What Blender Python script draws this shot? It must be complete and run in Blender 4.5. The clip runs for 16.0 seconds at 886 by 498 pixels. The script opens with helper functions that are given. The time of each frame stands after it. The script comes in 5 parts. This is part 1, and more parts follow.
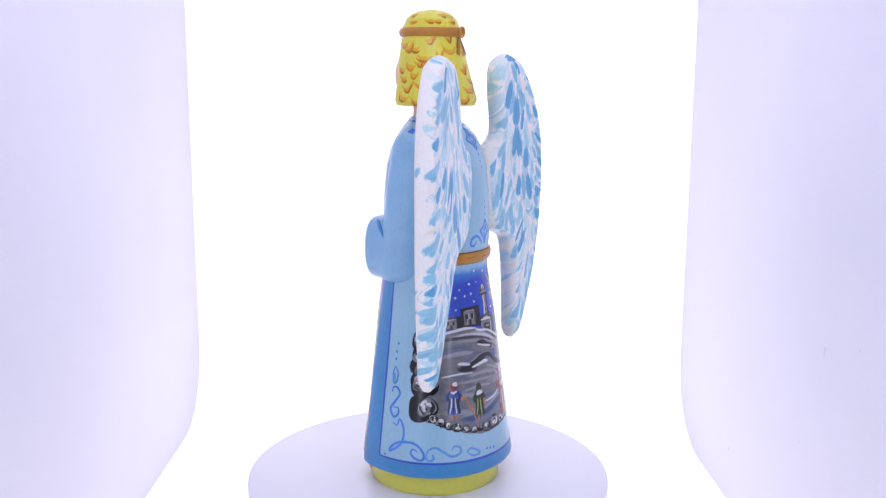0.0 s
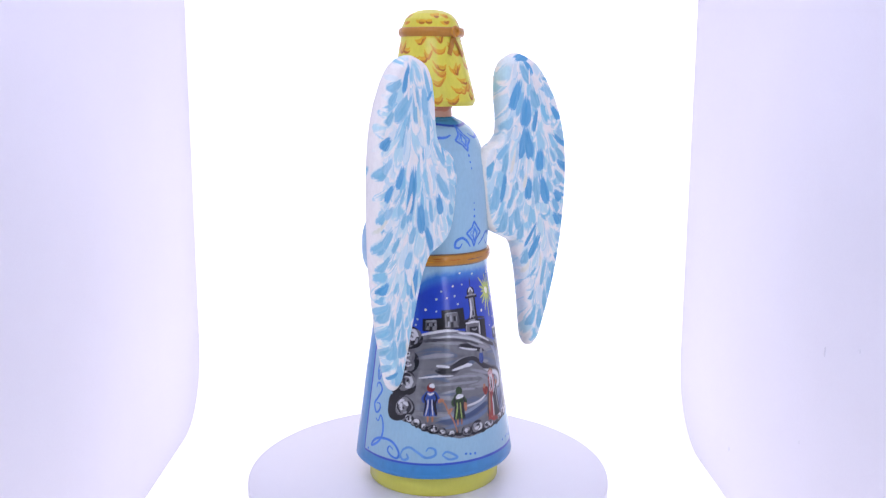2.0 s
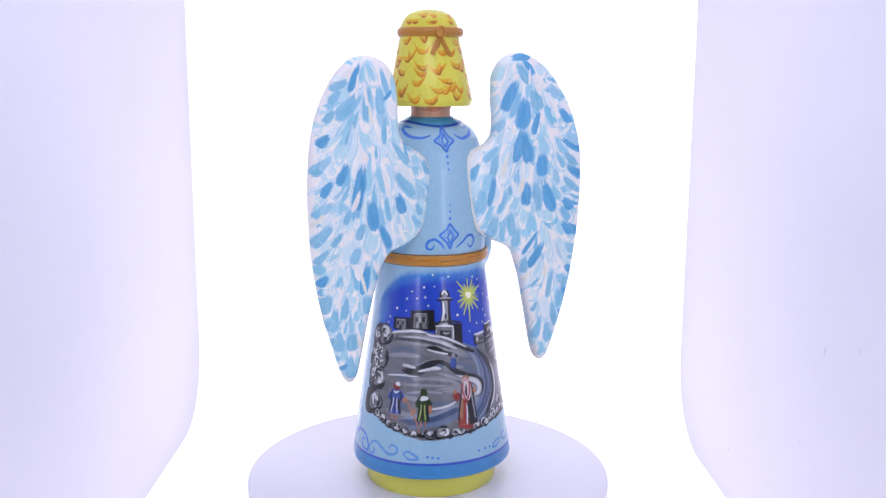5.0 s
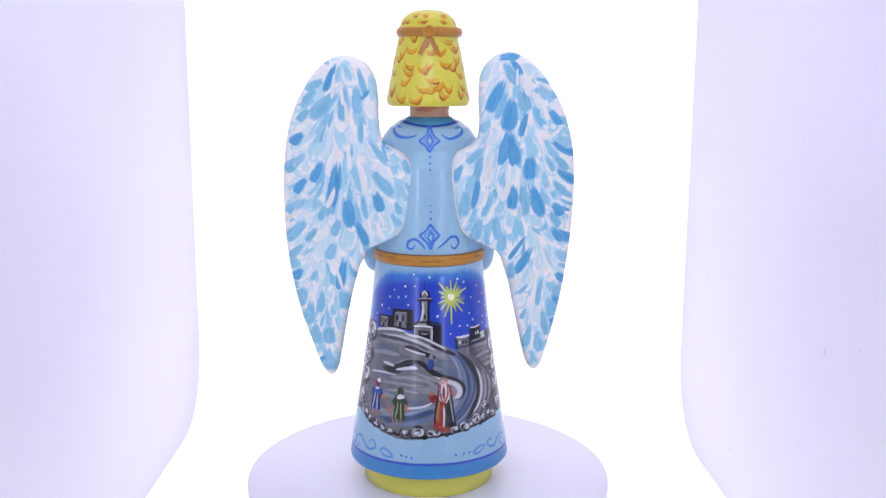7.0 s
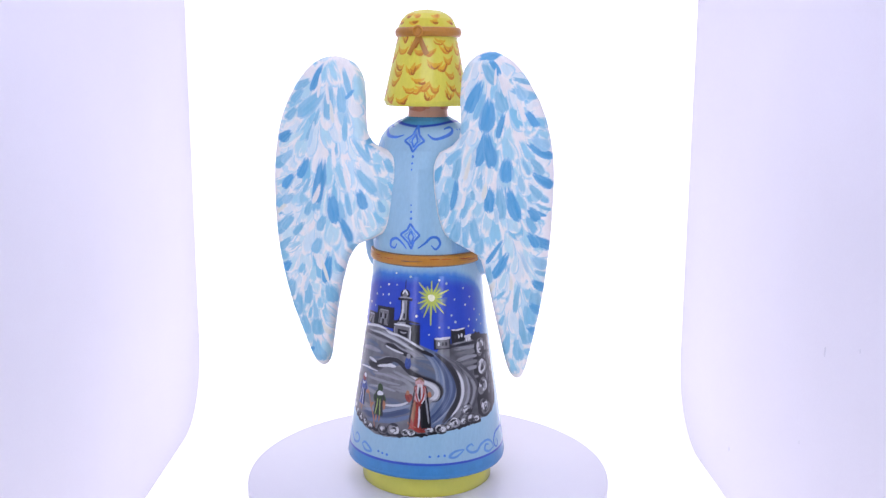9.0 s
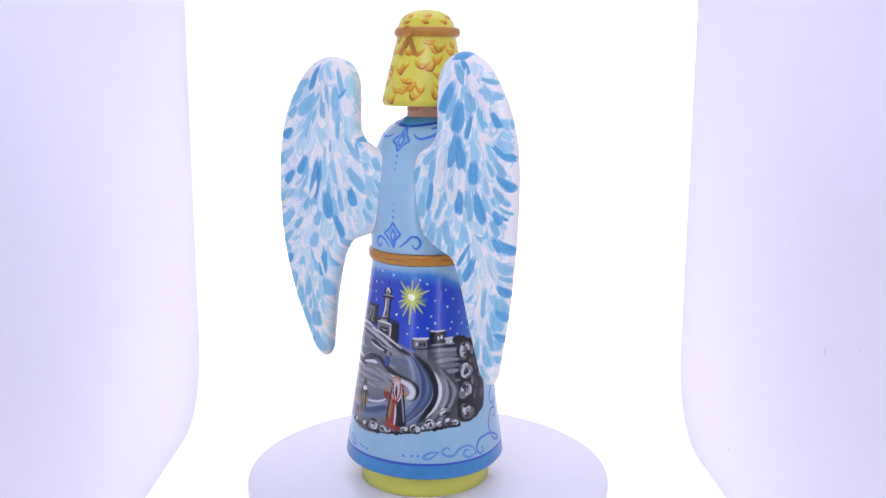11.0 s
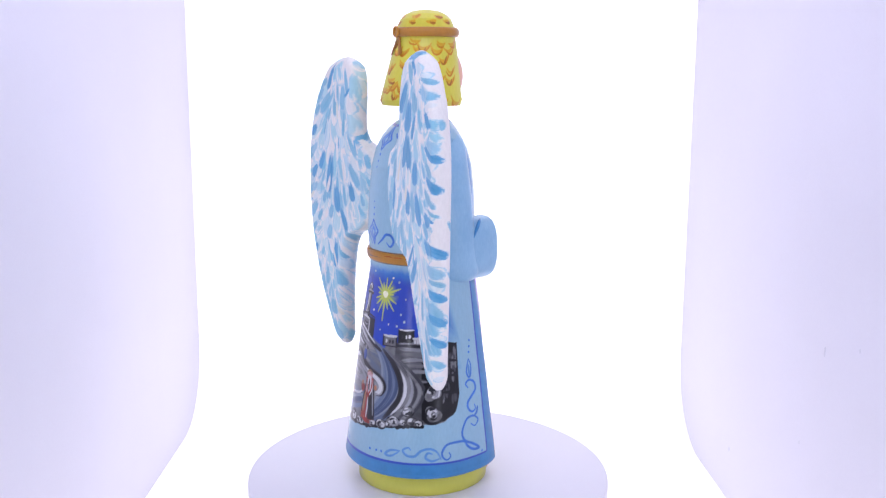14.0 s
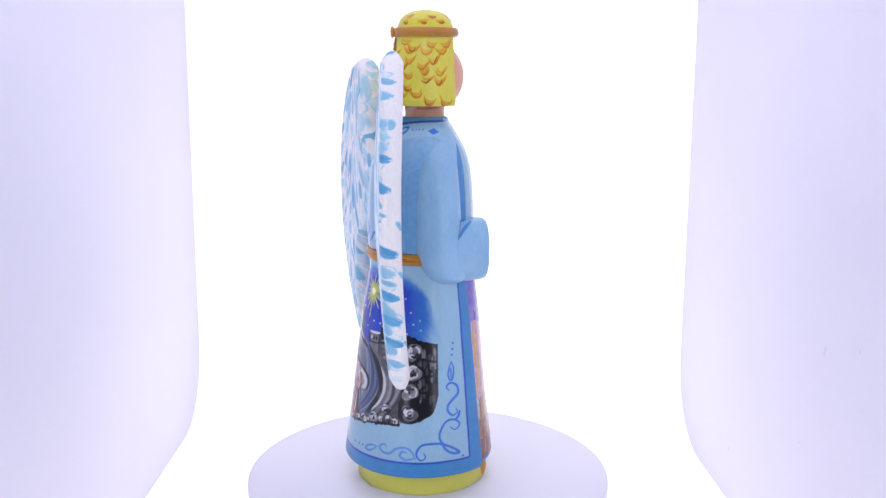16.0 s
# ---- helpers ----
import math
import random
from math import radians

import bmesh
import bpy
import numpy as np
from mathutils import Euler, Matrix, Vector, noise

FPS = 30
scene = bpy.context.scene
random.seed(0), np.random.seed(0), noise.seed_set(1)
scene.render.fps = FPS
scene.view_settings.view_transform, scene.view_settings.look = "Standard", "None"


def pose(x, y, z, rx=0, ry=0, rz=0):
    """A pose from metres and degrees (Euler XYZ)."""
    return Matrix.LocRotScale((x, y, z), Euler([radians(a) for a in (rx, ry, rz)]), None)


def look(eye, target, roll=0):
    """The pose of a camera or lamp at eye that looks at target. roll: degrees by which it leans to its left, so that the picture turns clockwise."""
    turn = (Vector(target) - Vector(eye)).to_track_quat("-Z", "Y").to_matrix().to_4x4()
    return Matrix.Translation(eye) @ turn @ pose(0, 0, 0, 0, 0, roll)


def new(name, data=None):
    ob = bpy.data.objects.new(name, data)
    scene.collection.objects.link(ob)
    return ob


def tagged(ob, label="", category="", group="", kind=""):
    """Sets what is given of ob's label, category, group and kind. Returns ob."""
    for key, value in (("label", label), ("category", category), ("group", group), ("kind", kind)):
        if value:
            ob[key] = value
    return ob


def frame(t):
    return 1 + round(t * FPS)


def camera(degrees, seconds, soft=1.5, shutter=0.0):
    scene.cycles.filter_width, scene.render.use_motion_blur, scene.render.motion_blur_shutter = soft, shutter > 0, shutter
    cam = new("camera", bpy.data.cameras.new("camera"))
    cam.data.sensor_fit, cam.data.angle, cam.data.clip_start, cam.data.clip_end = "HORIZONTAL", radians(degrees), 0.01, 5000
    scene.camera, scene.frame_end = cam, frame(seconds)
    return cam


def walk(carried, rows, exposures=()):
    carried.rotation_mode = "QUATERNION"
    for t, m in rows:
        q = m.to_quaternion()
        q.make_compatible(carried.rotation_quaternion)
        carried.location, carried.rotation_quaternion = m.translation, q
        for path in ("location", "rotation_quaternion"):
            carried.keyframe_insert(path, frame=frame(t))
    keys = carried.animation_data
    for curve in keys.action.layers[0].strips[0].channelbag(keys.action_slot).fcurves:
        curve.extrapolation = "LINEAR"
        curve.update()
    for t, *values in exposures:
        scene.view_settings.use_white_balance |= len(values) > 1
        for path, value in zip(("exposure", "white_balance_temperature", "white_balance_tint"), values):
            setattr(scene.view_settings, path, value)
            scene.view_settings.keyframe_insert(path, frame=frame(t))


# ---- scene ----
EYE = Vector((0.0, -0.5159, 0.2204))
cam = camera(49.09, 16.0, soft=1.25)
SHOT = look(EYE, EYE + Vector((0.01478, 0.98339, -0.18088)), 0.2)
walk(cam, [(0.0, SHOT), (16.0, SHOT)], [(0.0, 0.0), (16.0, 0.0)])

# ---- light: cool LED panels of a photo light box ----
LED = (0.81, 0.83, 0.99)
world = bpy.data.worlds.new("room")
scene.world = world
world.use_nodes = True
world.node_tree.nodes["Background"].inputs[0].default_value = (0.86, 0.86, 1.0, 1)
world.node_tree.nodes["Background"].inputs[1].default_value = 0.12


def area_lamp(name, size, power, eye, target):
    data = bpy.data.lights.new(name, "AREA")
    data.shape, data.size, data.size_y = "RECTANGLE", size[0], size[1]
    data.energy, data.color = power, LED
    lamp = new(name, data)
    lamp.matrix_world = look(eye, target)
    return lamp


area_lamp("top_panel_lamp", (0.34, 0.26), 0.34, (0.005, 0.02, 0.482), (0.005, 0.02, 0.0))
area_lamp("front_top_lamp", (0.30, 0.04), 0.37, (0.005, -0.40, 0.46), (0.0, 0.0, 0.10))
area_lamp("strip_lamp", (0.014, 0.44), 0.38, (-0.185, -0.43, 0.19), (0.0, 0.0, 0.12))
area_lamp("strip_lamp", (0.014, 0.44), 0.38, (0.196, -0.43, 0.19), (0.0, 0.0, 0.12))


# ---- materials ----
class Nodes:
    def __init__(self, name):
        self.mat = bpy.data.materials.new(name)
        self.mat.use_nodes = True
        self.tree = self.mat.node_tree
        self.bsdf = self.tree.nodes["Principled BSDF"]
        self.coord = self.add("ShaderNodeTexCoord").outputs["Object"]

    def add(self, kind, **props):
        node = self.tree.nodes.new(kind)
        for key, value in props.items():
            setattr(node, key, value)
        return node

    def wire(self, a, b):
        self.tree.links.new(a, b)

    def noise(self, scale, detail=4.0, stretch=(1, 1, 1), source=None):
        mapping = self.add("ShaderNodeMapping")
        mapping.inputs["Scale"].default_value = stretch
        self.wire(source or self.coord, mapping.inputs["Vector"])
        tex = self.add("ShaderNodeTexNoise")
        tex.inputs["Scale"].default_value, tex.inputs["Detail"].default_value = scale, detail
        self.wire(mapping.outputs[0], tex.inputs["Vector"])
        return tex.outputs["Fac"]

    def ramp(self, fac, stops):
        node = self.add("ShaderNodeValToRGB")
        ends = node.color_ramp.elements
        while len(ends) < len(stops):
            ends.new(0.5)
        for end, (at, colour) in zip(ends, stops):
            end.position, end.color = at, (*colour, 1)
        self.wire(fac, node.inputs[0])
        return node.outputs[0]

    def mix(self, fac, a, b, blend="MIX"):
        node = self.add("ShaderNodeMix", data_type="RGBA", blend_type=blend)
        for value, socket in ((fac, node.inputs[0]), (a, node.inputs[6]), (b, node.inputs[7])):
            if isinstance(value, (int, float)):
                socket.default_value = value
            elif isinstance(value, tuple):
                socket.default_value = (*value, 1)
            else:
                self.wire(value, socket)
        return node.outputs[2]

    def bump(self, height, strength, distance=0.0004):
        node = self.add("ShaderNodeBump")
        node.inputs["Strength"].default_value, node.inputs["Distance"].default_value = strength, distance
        self.wire(height, node.inputs["Height"])
        self.wire(node.outputs[0], self.bsdf.inputs["Normal"])

    def done(self, colour, rough, coat=0.0, gloss=0.5):
        if isinstance(colour, tuple):
            self.bsdf.inputs["Base Color"].default_value = (*colour, 1)
        else:
            self.wire(colour, self.bsdf.inputs["Base Color"])
        self.bsdf.inputs["Roughness"].default_value = rough
        self.bsdf.inputs["Coat Weight"].default_value = coat
        self.bsdf.inputs["Coat Roughness"].default_value = 0.20
        self.bsdf.inputs["Specular IOR Level"].default_value = gloss
        return self.mat


def tone(colour, k):
    return tuple(min(1.0, c * k) for c in colour)


def lacquer(name, colour, vary=0.12, rough=0.38, coat=0.55, second=None, stretch=(1, 1, 0.35)):
    """Hand-painted lacquered wood: broad washes, fine brush streaks, a difference from dab to dab."""
    n = Nodes(name)
    second = second or tone(colour, 1.0 + vary)
    wash = n.ramp(n.noise(70, 3), [(0.3, tone(colour, 1.0 - vary)), (0.7, second)])
    streak = n.noise(900, 2, stretch)
    base = n.mix(0.35, wash, n.ramp(streak, [(0.35, tone(colour, 1.0 - vary)), (0.65, second)]))
    island = n.add("ShaderNodeNewGeometry").outputs["Random Per Island"]
    base = n.mix(0.5, base, n.ramp(island, [(0.0, tone(colour, 1.0 - vary)), (1.0, second)]))
    n.bump(streak, 0.12)
    return n.done(base, rough, coat, 0.12 if coat else 0.5)


def fabric(name, colour, scale, rough=0.85):
    n = Nodes(name)
    cloud = n.ramp(n.noise(9, 4), [(0.3, tone(colour, 0.97)), (0.7, colour)])
    grain = n.noise(scale, 2)
    n.bump(grain, 0.08)
    return n.done(n.mix(0.04, cloud, n.ramp(grain, [(0.4, tone(colour, 0.8)), (0.6, colour)])), rough)


SHEET = fabric("glowing_white_vinyl", (0.88, 0.88, 0.88), 900, 0.6)
# emission stands in for light through the sheet; no lamp is behind it
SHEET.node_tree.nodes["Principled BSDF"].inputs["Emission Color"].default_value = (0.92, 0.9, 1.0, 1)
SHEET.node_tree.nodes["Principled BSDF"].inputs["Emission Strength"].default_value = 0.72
WALL = fabric("white_box_cloth", (0.80, 0.78, 0.86), 700, 0.9)
SPECK = lacquer("grey_speck", (0.68, 0.665, 0.74), coat=0.0, rough=0.9)
PLATE = fabric("white_satin_plastic", (0.80, 0.785, 0.84), 1500, 0.35)
SLEEVE = lacquer("sleeve_blue_paint", (0.18, 0.40, 0.64), 0.12, second=(0.30, 0.52, 0.70))
MID = lacquer("border_blue_paint", (0.055, 0.25, 0.53), 0.10)
YELLOW = lacquer("lemon_paint", (0.71, 0.69, 0.11), 0.06)
GOLD = lacquer("ochre_gold_paint", (0.48, 0.21, 0.03), 0.18)
SKIN = lacquer("skin_paint", (0.74, 0.38, 0.23), 0.12)
TEAL = lacquer("collar_blue_paint", (0.10, 0.38, 0.58), 0.10)
MATS = [SLEEVE, MID, YELLOW, GOLD, SKIN, TEAL]


# ---- mesh helpers ----
def link_mesh(name, bm, mat, parent=None, label=""):
    bmesh.ops.recalc_face_normals(bm, faces=bm.faces)
    mesh = bpy.data.meshes.new(name)
    bm.to_mesh(mesh)
    bm.free()
    for poly in mesh.polygons:
        poly.use_smooth = True
    mesh.materials.append(mat)
    ob = new(name, mesh)
    ob.parent = parent
    return tagged(ob, label)


def grid_bm(rows, closed=False):
    """Quads between rows of points."""
    bm = bmesh.new()
    lines = [[bm.verts.new(p) for p in row] for row in rows]
    for a, b in zip(lines, lines[1:]):
        n = len(a)
        for i in range(n if closed else n - 1):
            j = (i + 1) % n
            bm.faces.new((a[i], a[j], b[j], b[i]))
    if closed:
        bm.faces.new(lines[0])
        bm.faces.new(lines[-1])
    return bm


def smooth_path(points, steps, closed=False):
    """A Catmull-Rom curve through points of any dimension."""
    p = [Vector(q) for q in points]
    n = len(p)
    out = []
    for i in range(n if closed else n - 1):
        if closed:
            a, b, c, d = p[i - 1], p[i], p[(i + 1) % n], p[(i + 2) % n]
        else:
            a, b, c, d = p[max(i - 1, 0)], p[i], p[i + 1], p[min(i + 2, n - 1)]
        for k in range(steps):
            t = k / steps
            out.append(0.5 * (2 * b + (c - a) * t + (2 * a - 5 * b + 4 * c - d) * t * t + (3 * b - a - 3 * c + d) * t ** 3))
    if not closed:
        out.append(p[-1])
    return out


def lathe_bm(profile, segments=96, centre=(0, 0)):
    """A turned body from (radius, height) pairs."""
    rows = [[(centre[0] + r * math.cos(a), centre[1] + r * math.sin(a), z)
             for a in (math.tau * k / segments for k in range(segments))] for r, z in profile]
    return grid_bm(rows, True)


# ---- the light box ----
FLOOR, TOP = -0.070, 0.49


def sheet_edge(x, back, radius):
    line = [(x, back, TOP - 0.01), (x, back, 0.2), (x, back, FLOOR + radius)]
    for k in range(1, 16):
        a = math.pi / 2 * k / 15
        line.append((x, back - radius * (1 - math.cos(a)), FLOOR + radius * (1 - math.sin(a))))
    line.append((x, 0.0, FLOOR))
    line.append((x, -0.30, FLOOR))
    return line


def backdrop_sheet():
    left, right = sheet_edge(-0.1952, 0.283, 0.062), sheet_edge(0.2058, 0.243, 0.062)
    rows = []
    for a, b in zip(left, right):
        a, b = Vector(a), Vector(b)
        rows.append([a.lerp(b, k / 8) for k in range(9)])
    bm = grid_bm(rows)
    bmesh.ops.recalc_face_normals(bm, faces=bm.faces)
    bmesh.ops.solidify(bm, geom=bm.faces[:], thickness=0.0008)
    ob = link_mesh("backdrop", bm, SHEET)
    tagged(ob, "white seamless vinyl sheet curving from back wall to floor", "backdrop", kind="structure")


def slab(name, lo, hi, mat, label):
    bm = bmesh.new()
    bmesh.ops.create_cube(bm, size=1, matrix=Matrix.LocRotScale((Vector(lo) + Vector(hi)) / 2, None, Vector(hi) - Vector(lo)))
    bmesh.ops.bevel(bm, geom=bm.edges[:], offset=0.0015, segments=2, affect="EDGES")
    ob = link_mesh(name, bm, mat)
    return tagged(ob, label, name.split("_")[0], kind="structure")


def light_box():
    slab("wall_left", (-0.2060, -0.47, FLOOR - 0.012), (-0.1945, 0.332, TOP + 0.012), WALL, "white cloth side wall of a photo light box")
    right = slab("wall_right", (0.2052, -0.47, FLOOR - 0.012), (0.2167, 0.332, TOP + 0.012), WALL, "white cloth side wall of a photo light box")
    for y, z, r in ((-0.0345, 0.0790, 0.0013), (-0.0343, 0.0768, 0.0014), (-0.0097, 0.0186, 0.0009), (-0.0738, 0.0898, 0.0010), (0.1082, -0.0332, 0.0012)):
        bm = bmesh.new()
        bmesh.ops.create_uvsphere(bm, u_segments=14, v_segments=8, radius=r, matrix=Matrix.Translation((0.2052, y, z)) @ Matrix.Diagonal((0.12, 0.7, 1.3, 1)))
        link_mesh("smudge", bm, SPECK, right)
    slab("wall_back", (-0.1935, 0.32, FLOOR - 0.012), (0.2042, 0.332, TOP + 0.012), WALL, "white cloth back wall of a photo light box")
    slab("floor", (-0.1935, -0.47, FLOOR - 0.012), (0.2042, 0.319, FLOOR - 0.002), WALL, "white cloth floor of a photo light box")
    slab("ceiling", (-0.1935, -0.47, TOP), (0.2042, 0.319, TOP + 0.012), WALL, "white cloth roof of a photo light box")


# ---- the turntable ----
def turntable():
    base = new("turntable")
    tagged(base, "round white plastic motorised turntable with a flat top", "turntable")
    disc = [(0.0005, 0.0), (0.0990, 0.0), (0.0997, -0.0003), (0.1000, -0.0010), (0.1000, -0.0150), (0.0992, -0.0160), (0.0005, -0.0160)]
    link_mesh("disc", lathe_bm(disc, 192), PLATE, base)
    foot = [(0.0005, -0.0165), (0.0900, -0.0165), (0.0935, -0.0190), (0.0960, -0.0640), (0.0950, -0.0685), (0.0005, -0.0685)]
    link_mesh("drive_housing", lathe_bm(foot, 128), PLATE, base)
    return base


# ---- the carved angel ----
# height, half width, half depth and centre of the robe, in millimetres
ROBE = [(13.8, 43.3, 40.6, -5.8), (28.1, 41.4, 38.9, -5.6), (45.1, 38.8, 36.6, -5.5), (61.2, 36.2, 34.9, -5.2),
        (93.2, 31.7, 31.5, -4.5), (116.7, 29.2, 27.8, -4.0), (125.8, 28.7, 28.1, -4.0), (137.9, 28.5, 28.7, -4.5),
        (158.1, 28.0, 27.8, -4.5), (171.8, 27.2, 26.2, -4.5), (180.3, 26.0, 23.5, -4.5), (186.4, 24.3, 20.0, -4.5),
        (191.2, 20.8, 16.5, -4.0), (194.5, 16.0, 13.5, -3.0), (196.2, 12.2, 11.4, -2.2)]
HEADS = [(202.0, 20.4, 20.4, -4.0), (205.2, 21.9, 21.9, -4.0), (213.5, 20.2, 20.2, -3.5), (228.0, 17.4, 17.4, -2.2),
         (236.5, 15.5, 15.5, -1.7), (242.2, 15.2, 15.0, -1.7), (246.5, 13.2, 13.0, -1.7), (249.0, 10.6, 10.4, -1.7),
         (250.7, 6.6, 6.5, -1.7), (251.4, 0.4, 0.4, -1.7)]
CENTRE = 0.3


def interp(table, z):
    """Half width, half depth and centre at a height."""
    z = min(max(z, table[0][0]), table[-1][0])
    for a, b in zip(table, table[1:]):
        if z <= b[0]:
            k = (z - a[0]) / (b[0] - a[0])
            return [a[i] + (b[i] - a[i]) * k for i in (1, 2, 3)]


def on_form(table, phi, z, lift=0.0):
    """Metres on the robe or the hair: phi degrees round from the middle of the back, z and lift in millimetres."""
    a, b, c = interp(table, z)
    f = radians(phi)
    slope = interp(table, z + 0.5)[0] - interp(table, z - 0.5)[0]
    out = lift / math.sqrt(1 + slope * slope)
    return Vector((CENTRE + (a + out) * math.sin(f), c - (b + out) * math.cos(f), z - out * slope)) / 1000


def robe(phi, z, lift=0.0):
    """On the robe; towards its open front the coat stands off and ends in a step."""
    turn = (phi + 180) % 360 - 180
    edge = 132.5 if turn > 0 else 128.5
    k = min(max((abs(turn) - 98) / (edge - 98), 0.0), 1.0)
    if abs(turn) > edge:
        k = max(0.0, 1 - (abs(turn) - edge) / 2.0)
    k = k * k * (3 - 2 * k)
    coat = 2.1 * k * min(1.0, max(0.0, (120 - z) / 60))
    return on_form(ROBE, phi, z, lift + coat)


def hair(phi, z, lift=0.0):
    p = on_form(HEADS, phi, z, lift)
    p.y = min(p.y, 0.0112 + lift / 1000)
    p.x -= 0.0006
    return p


class Carving:
    """Gathers all the carved and painted forms of the figurine in one mesh."""

    def __init__(self):
        self.verts, self.faces, self.slots, self.skins = [], [], [], []

    def grid(self, rows, mat, closed=False, caps=False, skin=None):
        start, n = len(self.verts), len(rows[0])
        slot = MATS.index(mat.material() if isinstance(mat, Paint) else mat)
        for row in rows:
            for p in row:
                self.verts.append(tuple(p))
        self.skins.append(np.zeros((len(rows) * n, 3)) if skin is None else skin)
        for i in range(len(rows) - 1):
            for j in range(n if closed else n - 1):
                k = (j + 1) % n
                a, b = start + i * n, start + (i + 1) * n
                self.faces.append((a + j, a + k, b + k, b + j))
                self.slots.append(slot)
        if caps:
            self.faces += [tuple(range(start + n - 1, start - 1, -1)), tuple(range(start + (len(rows) - 1) * n, start + len(rows) * n))]
            self.slots += [slot, slot]

    def tube(self, path, radii, mat, segments=32, squash=(1, 1)):
        """A rounded limb along a path, its ends closed like a sausage."""
        rows = []
        pts = [Vector(p) for p in path]
        for i, p in enumerate(pts):
            t = (pts[min(i + 1, len(pts) - 1)] - pts[max(i - 1, 0)]).normalized()
            side = t.cross(Vector((0, 0, 1)))
            side = side.normalized() if side.length > 0.2 else Vector((1, 0, 0)).cross(t).normalized()
            up = side.cross(t).normalized()
            rows.append([p + (side * math.cos(a) * squash[0] + up * math.sin(a) * squash[1]) * radii[i]
                         for a in (math.tau * k / segments for k in range(segments))])
        self.grid(rows, mat, True, True)

    def finish(self, name):
        mesh = bpy.data.meshes.new(name)
        mesh.from_pydata(self.verts, [], self.faces)
        for mat in MATS:
            mesh.materials.append(mat)
        mesh.polygons.foreach_set("material_index", self.slots)
        mesh.polygons.foreach_set("use_smooth", [True] * len(self.faces))
        skins = np.concatenate(self.skins)
        layer = mesh.attributes.new("skin", "FLOAT_COLOR", "POINT")
        layer.data.foreach_set("color", np.concatenate([skins, np.ones((len(skins), 1))], axis=1).ravel())
        bm = bmesh.new()
        bm.from_mesh(mesh)
        bmesh.ops.recalc_face_normals(bm, faces=bm.faces)
        bm.to_mesh(mesh)
        bm.free()
        return new(name, mesh)


def ring(z, n=240):
    return [robe(360 * k / n, z) for k in range(n)]


def carve_body(c, cloth, curls):
    # base block, hem and robe
    block = []
    for r, z in ((30.0, 0.05), (34.9, 0.05), (35.5, 0.5), (35.6, 8.0), (35.6, 17.0)):
        block.append([Vector((CENTRE + r * math.sin(math.tau * k / 96), -3.9 - r * math.cos(math.tau * k / 96), z)) / 1000 for k in range(96)])
    c.grid(block, YELLOW, True, True)
    hem = [[robe(1.5 * k, 13.8, lift) + Vector((0, 0, dz / 1000)) for k in range(240)]
           for lift, dz in ((-9.0, 0.6), (-3.0, -1.2), (-1.0, -0.9), (-0.2, 0.2), (-0.05, 0.9))]
    hem.append(ring(15.4))
    c.grid(hem, MID, True)
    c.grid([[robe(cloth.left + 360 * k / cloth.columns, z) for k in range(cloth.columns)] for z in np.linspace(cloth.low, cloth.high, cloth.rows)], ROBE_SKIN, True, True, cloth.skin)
    # belt
    c.grid([[robe(2.5 * k, 125.1 + 2.7 * math.copysign(abs(math.sin(a)) ** 0.7, math.sin(a)), 0.3 + 1.2 * math.copysign(abs(math.cos(a)) ** 0.6, math.cos(a))) for k in range(144)]
            for a in (math.tau * j / 16 for j in range(17))], GOLD, True)
    # collar, neck, face
    c.grid([[Vector((CENTRE + r * math.sin(math.tau * k / 64), -2.2 - r * math.cos(math.tau * k / 64), z)) / 1000 for k in range(64)]
            for r, z in ((12.0, 194.6), (12.3, 195.7), (12.0, 196.4), (11.2, 196.8), (9.8, 196.8))], TEAL, True)
    c.grid([[Vector((CENTRE + r * math.sin(math.tau * k / 64), -2.2 - r * math.cos(math.tau * k / 64), z)) / 1000 for k in range(64)]
            for r, z in ((10.6, 194.0), (10.4, 197.5), (10.2, 200.0), (10.4, 203.0), (11.0, 206.0))], SKIN, True)
    c.grid([[Vector((CENTRE + 14.6 * math.sin(a) * math.cos(b), 3.4 + 14.9 * math.sin(a) * math.sin(b), 217.6 - 17.0 * math.cos(a))) / 1000
             for b in (math.tau * k / 48 for k in range(48))] for a in (0.03 + 3.08 * j / 24 for j in range(25))], SKIN, True, True)
    # hair and headband
    c.grid([[hair(360 * k / curls.columns, 203.2, -6.0) for k in range(curls.columns)], [hair(360 * k / curls.columns, 202.6) for k in range(curls.columns)]], HAIR_SKIN, True, True, curls.skin[:2 * curls.columns])
    c.grid([[hair(curls.left + 360 * k / curls.columns, z) for k in range(curls.columns)] for z in np.linspace(curls.low, curls.high, curls.rows)], HAIR_SKIN, True, True, curls.skin)
    c.grid([[on_form(HEADS, 2.5 * k, 239.7, 0) + Vector((math.sin(radians(2.5 * k)), -math.cos(radians(2.5 * k)), 0)) * (0.0004 + 0.0015 * math.cos(a)) + Vector((0, 0, 0.0024 * math.sin(a)))
             for k in range(144)] for a in (math.tau * j / 16 for j in range(17))], GOLD, True)


